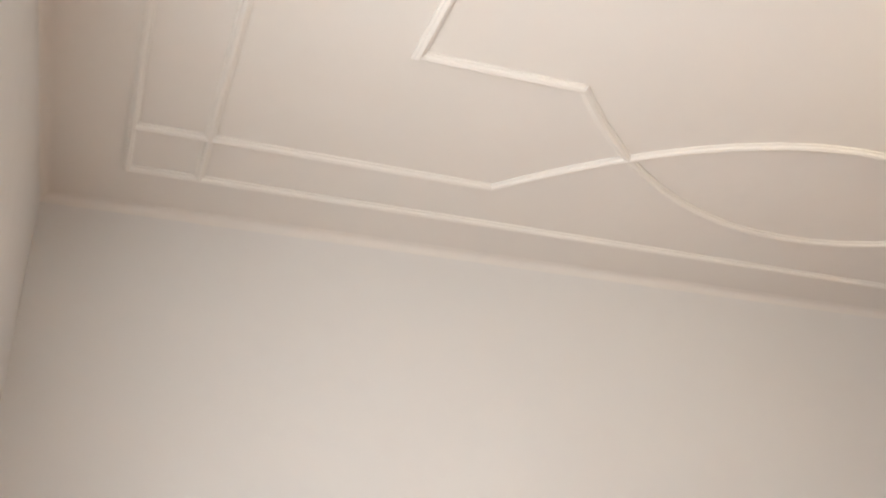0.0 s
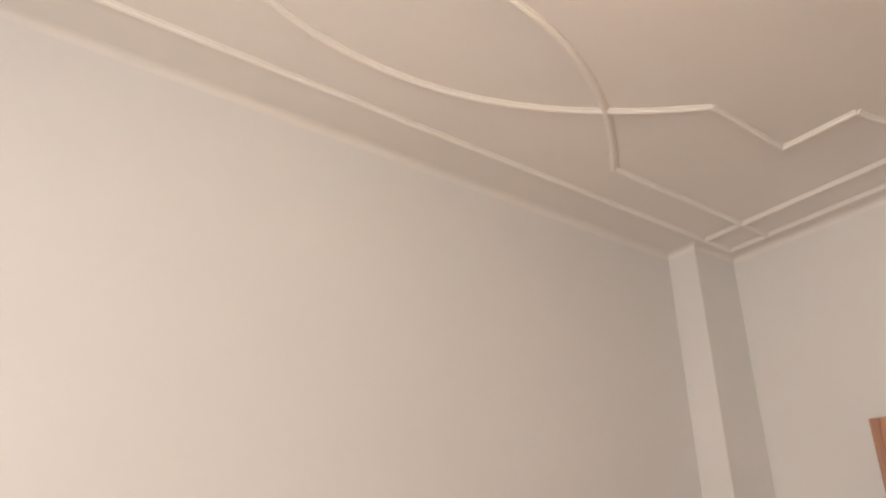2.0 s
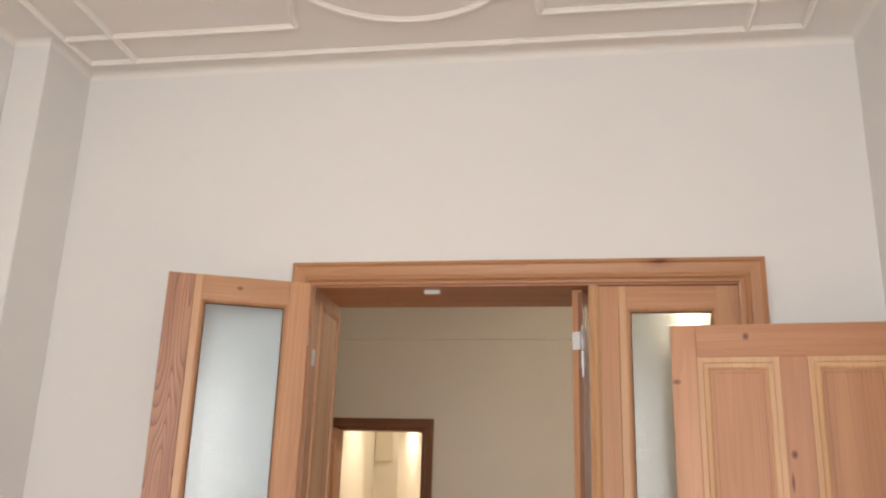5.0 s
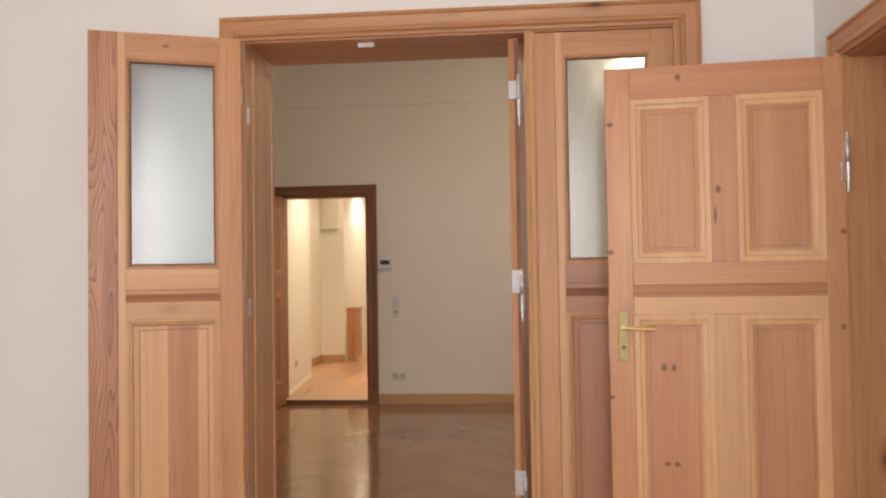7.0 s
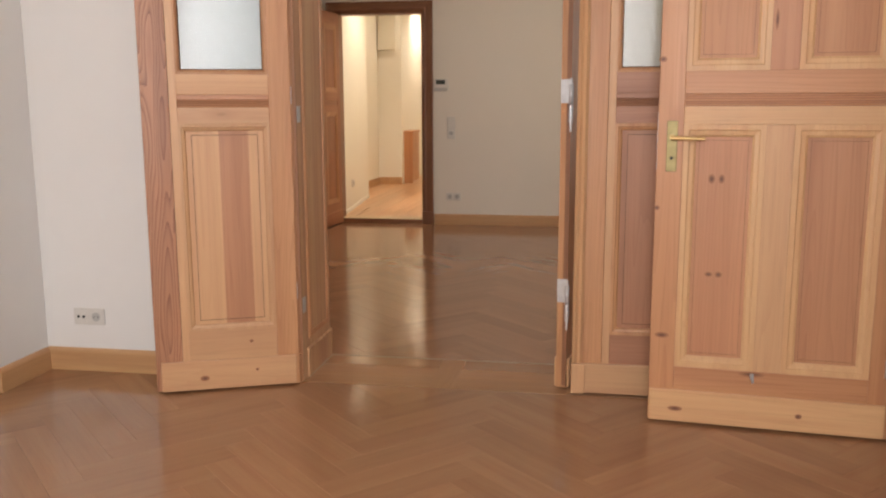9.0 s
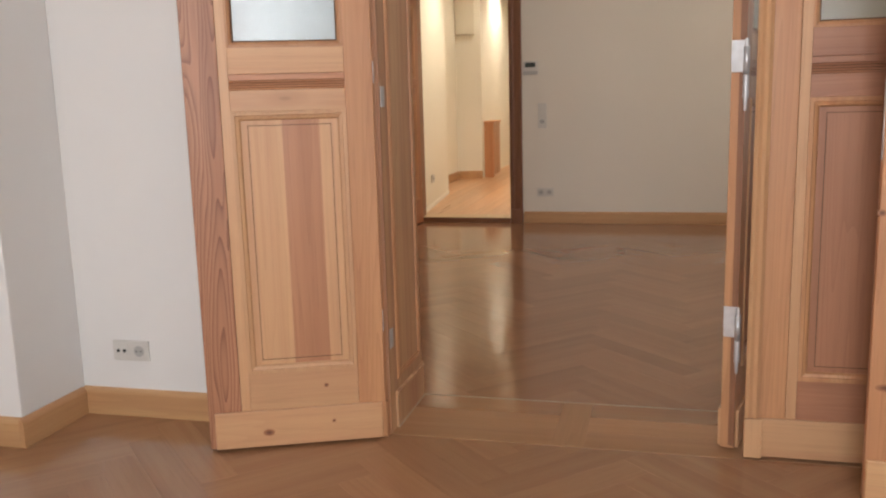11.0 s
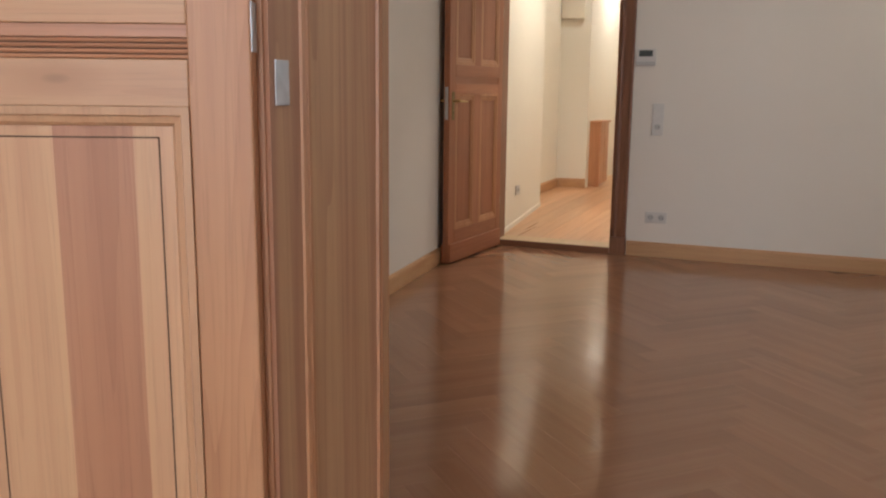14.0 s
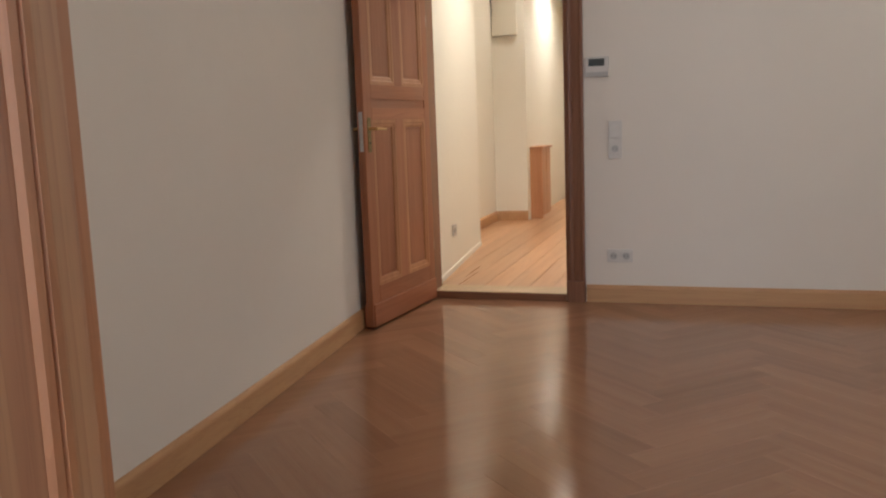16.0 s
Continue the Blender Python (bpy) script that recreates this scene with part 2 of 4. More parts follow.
def top(name, bm, mat, label, category, group="", kind="", smooth=False):
    return tagged(new(name, mesh_of(name, bm, mat, smooth)), label, category, group, kind)


def thing(name, m, label, category, group="", kind=""):
    ob = new(name)
    ob.empty_display_size = 0.05
    ob.matrix_world = m
    return tagged(ob, label, category, group, kind)


def add_box(bm, x0, y0, z0, x1, y1, z1, bevel=0.0):
    vs = bmesh.ops.create_cube(bm, size=1.0)["verts"]
    for v in vs:
        v.co = Vector(((x0 + x1) / 2 + v.co.x * abs(x1 - x0), (y0 + y1) / 2 + v.co.y * abs(y1 - y0), (z0 + z1) / 2 + v.co.z * abs(z1 - z0)))
    if bevel:
        bmesh.ops.bevel(bm, geom=list({e for v in vs for e in v.link_edges}), offset=bevel, segments=2, profile=0.6, affect="EDGES")
    return bm


def box(x0, y0, z0, x1, y1, z1, bevel=0.0):
    return add_box(bmesh.new(), x0, y0, z0, x1, y1, z1, bevel)


def add_cyl(bm, a, b, r, segs=14, r2=None):
    a, b = Vector(a), Vector(b)
    m = Matrix.Translation((a + b) / 2) @ (b - a).to_track_quat("Z", "Y").to_matrix().to_4x4()
    bmesh.ops.create_cone(bm, cap_ends=True, segments=segs, radius1=r, radius2=r if r2 is None else r2, depth=(b - a).length, matrix=m)
    return bm


def sweep(path, profile, up=(0, 0, 1), closed=False):
    """A profile of (across, up) points drawn along a polyline with mitred corners."""
    bm, up, rings = bmesh.new(), Vector(up), []
    pts = [Vector(p) for p in path]
    n = len(pts)
    for i, p in enumerate(pts):
        before = pts[i - 1] if (i or closed) else None
        after = pts[(i + 1) % n] if (i < n - 1 or closed) else None
        d1 = (p - before).normalized() if before is not None else None
        d2 = (after - p).normalized() if after is not None else None
        d1, d2 = d1 or d2, d2 or d1
        s1, s2 = d1.cross(up).normalized(), d2.cross(up).normalized()
        side = (s1 + s2).normalized()
        side = side / max(side.dot(s1), 0.35)
        rings.append([bm.verts.new(p + side * u + up * v) for u, v in profile])
    k = len(profile)
    for i in range(n if closed else n - 1):
        a, b = rings[i], rings[(i + 1) % n]
        for j in range(k):
            bm.faces.new((a[j], a[(j + 1) % k], b[(j + 1) % k], b[j]))
    if not closed:
        bm.faces.new(rings[0])
        bm.faces.new(rings[-1][::-1])
    return bm


def wall_with_holes(lo, hi, z0, z1, thick0, thick1, holes, axis):
    """A thick wall along x or y with rectangular openings (a0, a1, b0, b1)."""
    bm = bmesh.new()
    cuts = sorted({lo, hi, *[h[0] for h in holes], *[h[1] for h in holes]})
    for a, b in zip(cuts, cuts[1:]):
        mid, spans = (a + b) / 2, [(z0, z1)]
        for h in holes:
            if h[0] < mid < h[1]:
                spans = [s for q in spans for s in ((q[0], min(q[1], h[2])), (max(q[0], h[3]), q[1])) if s[1] - s[0] > 1e-4]
        for s in spans:
            if axis == "x":
                add_box(bm, a, thick0, s[0], b, thick1, s[1])
            else:
                add_box(bm, thick0, a, s[0], thick1, b, s[1])
    bmesh.ops.remove_doubles(bm, verts=bm.verts, dist=1e-4)
    pairs = {}
    for f in bm.faces:
        pairs.setdefault(tuple(round(c, 3) for c in f.calc_center_median()), []).append(f)
    bmesh.ops.delete(bm, geom=[f for fs in pairs.values() if len(fs) > 1 for f in fs], context="FACES")
    return bm


# ---------------------------------------------------------------- structure
XL, XR, YB, H = -1.317, 2.43, -5.27, 3.385   # first room
BXR, BY0, BY1, HB = 3.60, 0.40, 5.07, 3.50     # second room
DX0, DX1, DH = 0.095, 1.89, 2.30               # wide doorway
FX0, FX1, FH = -1.19, -0.315, 2.11             # doorway to the hall
HZ = 0.045                                     # hall floor level

top("wall_north", wall_with_holes(-1.75, 3.9, -0.1, 3.7, 0.0, BY0, [(DX0, DX1, -0.1, DH)], "x"), white_wall,
    "white painted plaster wall with a wide doorway", "wall", kind="structure")
top("wall_west", box(XL - 0.3, YB - 0.3, -0.1, XL, 0.0, 3.7), white_wall, "plain white painted plaster wall", "wall", kind="structure")
top("wall_pier", box(XL, -0.345, -0.02, -1.136, 0.0, H + 0.05, 0.006), white_wall, "boxed-out white pipe casing in the room corner", "wall", kind="structure")
top("wall_east", wall_with_holes(YB - 0.3, 0.0, -0.1, 3.7, XR, XR + 0.28, [(-1.20, -0.32, -0.1, 2.07)], "y"), white_wall,
    "white painted plaster wall with a side doorway", "wall", kind="structure")
top("wall_south", wall_with_holes(XL, XR, -0.1, 3.7, YB - 0.3, YB, [(0.10, 1.90, 0.80, 2.70)], "x"), white_wall,
    "white painted wall with the window opening", "wall", kind="structure")
# walls of the second room, the west one a little out of square
WX0, WX1 = -1.015, -1.402
bm = bmesh.new()
pts = [(WX0, BY0), (WX1, BY1), (-1.75, BY1), (-1.75, BY0)]
lo, hi = [bm.verts.new((x, y, -0.1)) for x, y in pts], [bm.verts.new((x, y, 3.7)) for x, y in pts]
for i in range(4):
    bm.faces.new((lo[i], lo[(i + 1) % 4], hi[(i + 1) % 4], hi[i]))
bm.faces.new(lo), bm.faces.new(hi[::-1])
top("wall_west_b", bm, white_wall_b, "plain off-white painted plaster wall", "wall", kind="structure")
top("wall_north_b", wall_with_holes(-1.75, 3.9, -0.1, 3.7, BY1, BY1 + 0.16, [(FX0, FX1, -0.1, FH)], "x"), white_wall_b,
    "off-white painted wall with a narrow doorway to the hall", "wall", kind="structure")
top("wall_east_b", wall_with_holes(BY0, BY1, -0.1, 3.7, BXR, BXR + 0.3, [(1.85, 3.35, 0.85, 2.65)], "y"), white_wall_b,
    "off-white wall with a window opening", "wall", kind="structure")
top("ceiling_b", box(-1.75, BY0, HB, 3.9, BY1, HB + 0.1), ceiling_paint, "plain white plaster ceiling", "ceiling", kind="structure")
# shallow band under the second room's ceiling
top("trim", sweep([(WX1 + 0.06, BY1, 3.02), (BXR, BY1, 3.02)], [(-0.0, 0), (0.014, 0.004), (0.014, 0.45), (0.0, 0.46)]), white_wall_b,
    "shallow painted frieze step under the ceiling", "trim", kind="structure")

# ceiling of the first room with its rounded coves
top("ceiling", box(XL - 0.3, YB - 0.3, H, XR + 0.28, 0.0, H + 0.12), ceiling_paint, "off-white plaster ceiling", "ceiling", kind="structure")


def cove(path, r):
    prof = [(0.02, 0.02), (-r, 0.02)] + [(-r + r * math.sin(a), -r + r * math.cos(a) - 0.001) for a in [radians(10 * i) for i in range(10)]] + [(0.02, -r)]
    return sweep(path, prof, closed=True)


cove_bm = cove([(XL, YB, H), (XL, -0.345, H), (-1.136, -0.345, H), (-1.136, 0, H), (XR, 0, H), (XR, YB, H)][::-1], 0.03)
top("cove", cove_bm, ceiling_paint, "small rounded plaster fillet between wall and ceiling", "cove", kind="structure")

# floors
top("floor", box(XL - 0.1, YB - 0.1, -0.1, XR + 0.2, 0.02, -0.016), sub_floor, "oak herringbone parquet floor", "floor", kind="structure")
top("floor_b", box(-1.5, 0.02, -0.1, BXR + 0.1, BY1 + 0.03, -0.016), sub_floor, "oak herringbone parquet floor with a soft sheen, toned down for the dimmer room", "floor", kind="structure")

# ---------------------------------------------------------------- stucco ornament
CX, CY = 0.567, -2.57
ZC = H - 0.001
BEAD = [(-0.017, 0.0), (-0.017, -0.006), (-0.011, -0.008), (-0.009, -0.015), (0.0, -0.019), (0.009, -0.015), (0.011, -0.008), (0.017, -0.006), (0.017, 0.0)]
rosette = thing("ceiling_stucco", pose(CX, CY, ZC), "white stucco strapwork of straight and curved beads on the ceiling", "ceiling stucco")


def bead(points, name="bead"):
    return part(name, sweep([(x, y, 0) for x, y in points], BEAD, closed=False), stucco, rosette)


OX, OY, IX, IY = 1.634, 2.448, 1.400, 2.223


def arch(a, depth, power, n=26):
    """Half of an oval, as (along, in) from -a to a."""
    out = []
    for i in range(n + 1):
        u = -math.cos(math.pi * i / n)
        out.append((a * u, depth * (math.sqrt(max(0, 1 - u * u)) if power == 0 else 1 - abs(u) ** power)))
    return out


for s in (-1, 1):
    bead([(-OX, s * OY), (OX, s * OY)])
    bead([(s * OX, -OY), (s * OX, OY)])
    for q in (-1, 1):
        bead([(q * OX, s * IY), (q * 0.532, s * IY)])
        bead([(s * IX, q * OY), (s * IX, q * 1.266)])
        # stepped link between the ovals
        bead([(q * 0.502, s * 1.742), (q * 0.848, s * 1.742), (q * 0.832, s * 1.23)])
    bead([(x, s * (IY - y)) for x, y in arch(0.532, 0.485, 0)], "curved_bead")
    bead([(x, s * (1.742 + y)) for x, y in arch(0.502, 0.481, 0)], "curved_bead")
    bead([(s * (IX - y), x) for x, y in arch(1.266, 0.572, 2.1)], "curved_bead")
    bead([(s * (0.830 + y), x) for x, y in arch(1.23, 0.570, 2.1)], "curved_bead")

ceiling_lamp = thing("ceiling_lamp", pose(CX - 0.03, CY, H - 0.001), "lit warm bulb under a round white ceiling rose", "ceiling lamp")
prof = [(0.0, 0.0), (0.185, 0.0), (0.195, -0.006), (0.190, -0.014), (0.165, -0.016), (0.150, -0.010), (0.06, -0.012), (0.045, -0.035), (0.0, -0.037)]
bm = bmesh.new()
vs = [bm.verts.new((x, 0, z)) for x, z in prof]
es = [bm.edges.new(p) for p in zip(vs, vs[1:])]
bmesh.ops.spin(bm, geom=vs + es, cent=(0, 0, 0), axis=(0, 0, 1), angle=math.tau, steps=48)
bmesh.ops.remove_doubles(bm, verts=bm.verts, dist=1e-5)
part("rose", bm, stucco, ceiling_lamp)
part("lamp_holder", add_cyl(bmesh.new(), (0, 0, -0.036), (0, 0, -0.085), 0.021, 20), plastic, ceiling_lamp)
bm = bmesh.new()
bmesh.ops.create_uvsphere(bm, u_segments=20, v_segments=12, radius=0.032, matrix=Matrix.Translation((0, 0, -0.115)))
part("bulb", bm, bulb_bright, ceiling_lamp, smooth=True)
smoke = thing("smoke_detector", pose(2.09, -0.526, H - 0.001), "small round white smoke detector on the ceiling", "smoke detector")
bm = add_cyl(bmesh.new(), (0, 0, 0), (0, 0, -0.014), 0.052, 28)
part("base", bm, plastic, smoke)
bm = add_cyl(bmesh.new(), (0, 0, -0.034), (0, 0, -0.014), 0.034, 28, 0.047)
part("cap", bm, plastic, smoke)

# ---------------------------------------------------------------- doors


def frame_beads(x0, z0, x1, z1, y, out, w=0.018, d=0.012):
    """A moulded picture-frame bead round a panel field, on the face at y."""
    prof = [(0, 0), (0, d), (w * 0.42, d * 0.97), (w * 0.50, d * 0.72), (w * 0.82, d * 0.60), (w, d * 0.25), (w, 0)]
    pts = [(x0, y, z0), (x1, y, z0), (x1, y, z1), (x0, y, z1)]
    if out < 0:
        return sweep(pts, [(-u, v) for u, v in prof], up=(0, -1, 0), closed=True)
    return sweep(pts, [(u, v) for u, v in prof], up=(0, 1, 0), closed=True)


def strips(door, x0, z0, x1, z1, t, cuts, mats):
    """The boards of one flat panel: glued side by side, with a scored inner field."""
    edges = [x0] + [x0 + (x1 - x0) * c for c in cuts] + [x1]
    for a, b, m in zip(edges, edges[1:], mats):
        part("panel_board", box(a, -t / 2, z0, b, t / 2, z1), m, door)
    ins = 0.03
    for y, out in ((t / 2, 1), (-t / 2, -1)):
        for k in (ins,):
            prof = [(-0.0012, -0.001), (0.0012, -0.001), (0.0012, 0.0006), (-0.0012, 0.0006)]
            pts = [(x0 + k, y, z0 + k), (x1 - k, y, z0 + k), (x1 - k, y, z1 - k), (x0 + k, y, z1 - k)]
            part("scored_line", sweep(pts, prof, up=(0, out, 0), closed=True), joint_and_shade, door)


def grooves(door, x0, x1, z, t, n=4, mat=None, pitch=0.011):
    for i in range(n):
        for o in (1, -1):
            zz = z + (i - (n - 1) / 2) * pitch
            part("reed", add_cyl(bmesh.new(), (x0, o * (t - 0.0045), zz), (x1, o * (t - 0.0045), zz), pitch * 0.39, 8), mat, door)


def hinge(door, x, y, z, frame_at=None):
    h = part("hinge", add_cyl(bmesh.new(), (x, y, z - 0.051), (x, y, z + 0.03), 0.009, 16), steel, door, "galvanised steel hinge", True)
    part("lower_barrel", add_cyl(bmesh.new(), (x, y, z - 0.121), (x, y, z - 0.053), 0.009, 16), steel, h)
    part("leaf_flag", box(0.0, -0.021, z - 0.045, -0.0022, 0.021, z + 0.026, 0.0008), steel, h)
    if frame_at:
        flag = part("frame_flag", box(-0.0011, -0.019, -0.034, 0.0011, 0.019, 0.034, 0.0008), steel, h)
        flag.matrix_basis = door.matrix_world.inverted() @ pose(*frame_at, door.matrix_world.translation.z + z - 0.088)
    part("finial", add_cyl(bmesh.new(), (x, y, z - 0.160), (x, y, z - 0.121), 0.004, 12, 0.0065), steel, h)
    part("upper_finial", add_cyl(bmesh.new(), (x, y, z + 0.03), (x, y, z + 0.055), 0.0065, 12, 0.004), steel, h)
    return h


def glazed_leaf(name, m, w, h, label, flip=1, frame_at=None, sides=(0.092, 0.14), outer=None, rail_m=None, boards=None, mould=None, reed_m=None):
    """A tall leaf: glass above, flat panel below; x from the hinge along the leaf, faces at +-y."""
    d = thing(name, m, label, "door", "leaves of the wide doorway", "structure")
    t = 0.044
    rail_m, reed_m, mould = rail_m or wood_pale_x, reed_m or wood_red_x, mould or wood_pale
    a, b = sides[0], w - sides[1]
    part("stile", box(0, -t / 2, 0, a, t / 2, h, 0.003), wood_tan, d)
    part("stile", box(b + 0.03, -t / 2, 0, w, t / 2, h, 0.003), outer or wood_tan, d, "stile with bold red cathedral grain" if outer else "")
    part("stile_strip", box(b, -t / 2, 0, b + 0.0295, t / 2, h, 0.001), wood_pale, d)
    part("rail", box(a, -t / 2, 2.185, b, t / 2, h, 0.002), wood_tan_x, d)
    part("rail", box(a, -t / 2, 1.243, b, t / 2, 1.325, 0.002), rail_m, d)
    # dark backing paints the shade in the gaps between the reeds
    part("reed_band", box(a, -t / 2 + 0.008, 1.193, b, t / 2 - 0.008, 1.243), joint_and_shade, d)
    part("reed_fillet", box(a, -t / 2 + 0.003, 1.224, b, t / 2 - 0.003, 1.2425, 0.001), reed_m, d)
    grooves(d, a, b, 1.2085, t / 2 - 0.003, 4, reed_m, 0.0078)
    part("rail", box(a, -t / 2, 1.125, b, t / 2, 1.193, 0.002), rail_m, d)
    part("rail", box(a, -t / 2, 0.0, b, t / 2, 0.255, 0.002), rail_m, d)
    for y, o in ((t / 2, 1), (-t / 2, -1)):
        part("panel_moulding", frame_beads(a, 0.255, b, 1.125, o * (t / 2 - 0.012), o, 0.028, 0.017), mould, d)
        part("glazing_bead", frame_beads(a, 1.325, b, 2.185, o * (t / 2 - 0.016), o, 0.018, 0.016), wood_tan, d)
        part("putty_line", frame_beads(a + 0.016, 1.341, b - 0.016, 2.169, o * 0.004, o, 0.006, 0.003), joint_and_shade, d)
        y0, y1 = sorted((o * t / 2, o * (t / 2 + 0.011)))
        part("kick_board", box(0.012, y0, 0.0, w - 0.02, y1, 0.128, 0.004), wood_pale_x, d)
    strips(d, a + 0.02, 0.27, b - 0.02, 1.11, t * 0.5, (0.21, 0.575), boards or (wood_pale, wood_red, wood_pale))
    pane = part("pane", box(a, -0.002, 1.325, b, 0.002, 2.185), glass, d, "rippled obscure glass pane")
    pane.visible_shadow = False
    for z in (0.42, 1.25, 2.06):
        hinge(d, -0.011, (t / 2 + 0.002) * flip, z, frame_at)
    return d


def leaf_pose(hx, hy, ex, ey, z=0.01):
    return pose(hx, hy, z, 0, 0, math.degrees(math.atan2(ey - hy, ex - hx)))


d1 = glazed_leaf("door_1", leaf_pose(0.092, -0.030, -0.460, -0.255), 0.597, 2.284, "open stripped pine door leaf with rippled glass above a panel", -1, (0.107, 0.020), outer=wood_figured)
part("crack", box(0.445, 0.0103, 0.70, 0.4495, 0.0265, 0.86, 0.001), crack_mat, d1, "dark split along the panel edge")
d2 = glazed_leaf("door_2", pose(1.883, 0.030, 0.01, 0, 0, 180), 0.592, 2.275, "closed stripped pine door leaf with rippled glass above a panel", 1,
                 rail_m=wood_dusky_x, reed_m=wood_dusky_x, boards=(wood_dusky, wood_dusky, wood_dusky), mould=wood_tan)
d3 = glazed_leaf("door_3", leaf_pose(1.232, 0.052, 1.380, 0.628), 0.595, 2.27, "folded-back stripped pine door leaf seen edge on", -1)
# cover strip on the meeting edge of the closed leaf
part("cover_strip", sweep([(0.582, -0.0, 0.13), (0.582, 0.0, 2.275)], [(-0.022, 0.022), (-0.022, 0.034), (-0.012, 0.042), (0.0, 0.036), (0.010, 0.042), (0.022, 0.034), (0.022, 0.022)], up=(0, 1, 0)), wood_pale, d2)
part("plinth_block", box(0.552, 0.02, 0.0, 0.606, 0.048, 0.128, 0.003), wood_pale, d2)
for z in (0.44, 1.265, 2.055):
    part("hinge_plate", box(-0.002, -0.023, z - 0.035, -0.0005, 0.022, z + 0.035, 0.0004), steel, d3, "galvanised hinge plate")

# dark half of the edge stands in for the shadow gap between the leaves
part("rebate_strip", box(-0.0008, -0.0215, 0.01, 0.003, -0.003, 2.26), wood_dark, d3, "dark strip on the leaf edge, painted as the shadow gap")

door_plate_label = "brass lever handle on a long plate"


def lever(door, x, y, z, o, way):
    plate = part("handle_plate", box(x - 0.019, min(y, y + o * 0.004), z - 0.125, x + 0.019, max(y, y + o * 0.004), z + 0.06, 0.0016), brass, door, door_plate_label)
    bm = add_cyl(bmesh.new(), (x, y, z), (x, y + o * 0.05, z), 0.009, 14)
    add_cyl(bm, (x - way * 0.004, y + o * 0.047, z), (x + way * 0.115, y + o * 0.047, z - 0.004), 0.0075, 14, 0.006)
    part("lever", bm, brass_bright, plate, smooth=False)
    part("keyhole", add_cyl(bmesh.new(), (x, y + o * 0.003, z - 0.075), (x, y + o * 0.0048, z - 0.075), 0.006, 12), dark, plate)
    bm = bmesh.new()
    for dz in (0.05, -0.115):
        add_cyl(bm, (x, y + o * 0.003, z + dz), (x, y + o * 0.0055, z + dz), 0.004, 10)
    part("screw", bm, brass, plate)


def flat_panel(door, x0, z0, x1, z1, t, mat):
    """A flat panel with a finely scored inner field on both faces."""
    p = part("panel", box(x0, -t * 0.22, z0, x1, t * 0.22, z1), mat, door)
    k = 0.053
    for o in (1, -1):
        y = o * t * 0.22
        pts = [(x0 + k, y, z0 + k), (x1 - k, y, z0 + k), (x1 - k, y, z1 - k), (x0 + k, y, z1 - k)]
        part("scored_line", sweep(pts, [(-0.0008, -0.001), (0.0008, -0.001), (0.0008, 0.0005), (-0.0008, 0.0005)], up=(0, o, 0), closed=True), score, p)


def panel_leaf(name, m, w, h, label, mats, side):
    """A four-panel leaf with a reeded lock rail; x from the hinge along the leaf."""
    d = thing(name, m, label, "door", "", "structure")
    t, s, sh = 0.042, 0.092 * w / 0.842, 0.072 * w / 0.842
    stile, rail, low_muntin, high_muntin, low_panel, high_panel, pale, kick = mats
    mid0, mid1 = w * 0.440, w * 0.554
    part("stile", box(0, -t / 2, 0, sh, t / 2, h, 0.003), stile, d)
    part("stile", box(w - s, -t / 2, 0, w, t / 2, h, 0.003), stile, d)
    part("muntin", box(mid0, -t / 2, 0.215, mid1, t / 2, 1.127, 0.002), low_muntin, d)
    part("muntin", box(mid0, -t / 2, 1.317, mid1, t / 2, h - 0.12, 0.002), high_muntin, d)
    part("rail", box(sh, -t / 2, h - 0.12, w - s, t / 2, h, 0.002), rail, d)
    part("rail", box(sh, -t / 2, 1.237, w - s, t / 2, 1.317, 0.002), rail, d)
    part("reed_band", box(sh, -t / 2 + 0.004, 1.192, w - s, t / 2 - 0.004, 1.237), wood_dusky_x, d)
    grooves(d, sh, w - s, 1.215, t / 2 - 0.0015, 5, rail, 0.0088)
    part("rail", box(sh, -t / 2, 1.127, w - s, t / 2, 1.192, 0.002), kick, d)
    part("rail", box(sh, -t / 2, 0.0, w - s, t / 2, 0.215, 0.002), rail, d)
    for x0, x1 in ((sh, mid0), (mid1, w - s)):
        for z0, z1, field in ((0.215, 1.127, low_panel), (1.317, h - 0.12, high_panel)):
            flat_panel(d, x0 + 0.004, z0 + 0.004, x1 - 0.004, z1 - 0.004, t, field)
            for o in (1, -1):
                part("panel_moulding", frame_beads(x0, z0, x1, z1, o * (t * 0.22 - 0.001), o, 0.045, 0.0125), pale, d)
    for o in (1, -1):
        y0, y1 = sorted((o * t / 2, o * (t / 2 + 0.012)))
        part("kick_board", box(0.01, y0, 0.0, w - 0.004, y1, 0.125, 0.004), kick, d)
        lever(d, w - 0.052, o * t / 2, 1.08, o, -1)
    part("lock_face", box(w - 0.001, -0.011, 0.96, w + 0.0012, 0.011, 1.17), steel, d, "steel lock face plate")
    for z in (0.35, 1.72):
        hinge(d, -0.006, side * (t / 2 + 0.002), z, (2.394, -0.338) if side > 0 else None)
    return d


def knot(door, x, y, z, rx, rz, o=1):
    """A slightly proud oval knot, its colour darkening to the middle."""
    bm = bmesh.new()
    bmesh.ops.create_circle(bm, cap_ends=True, segments=18, radius=1.0)
    ob = part("knot", bm, knot_wood, door, "dark oval knot")
    ob.matrix_basis = pose(x, y + o * 0.0007, z, -90 * o, 0, 0) @ Matrix.Diagonal((rx * 1.25, rz * 1.25, 1.0, 1.0))
    return ob


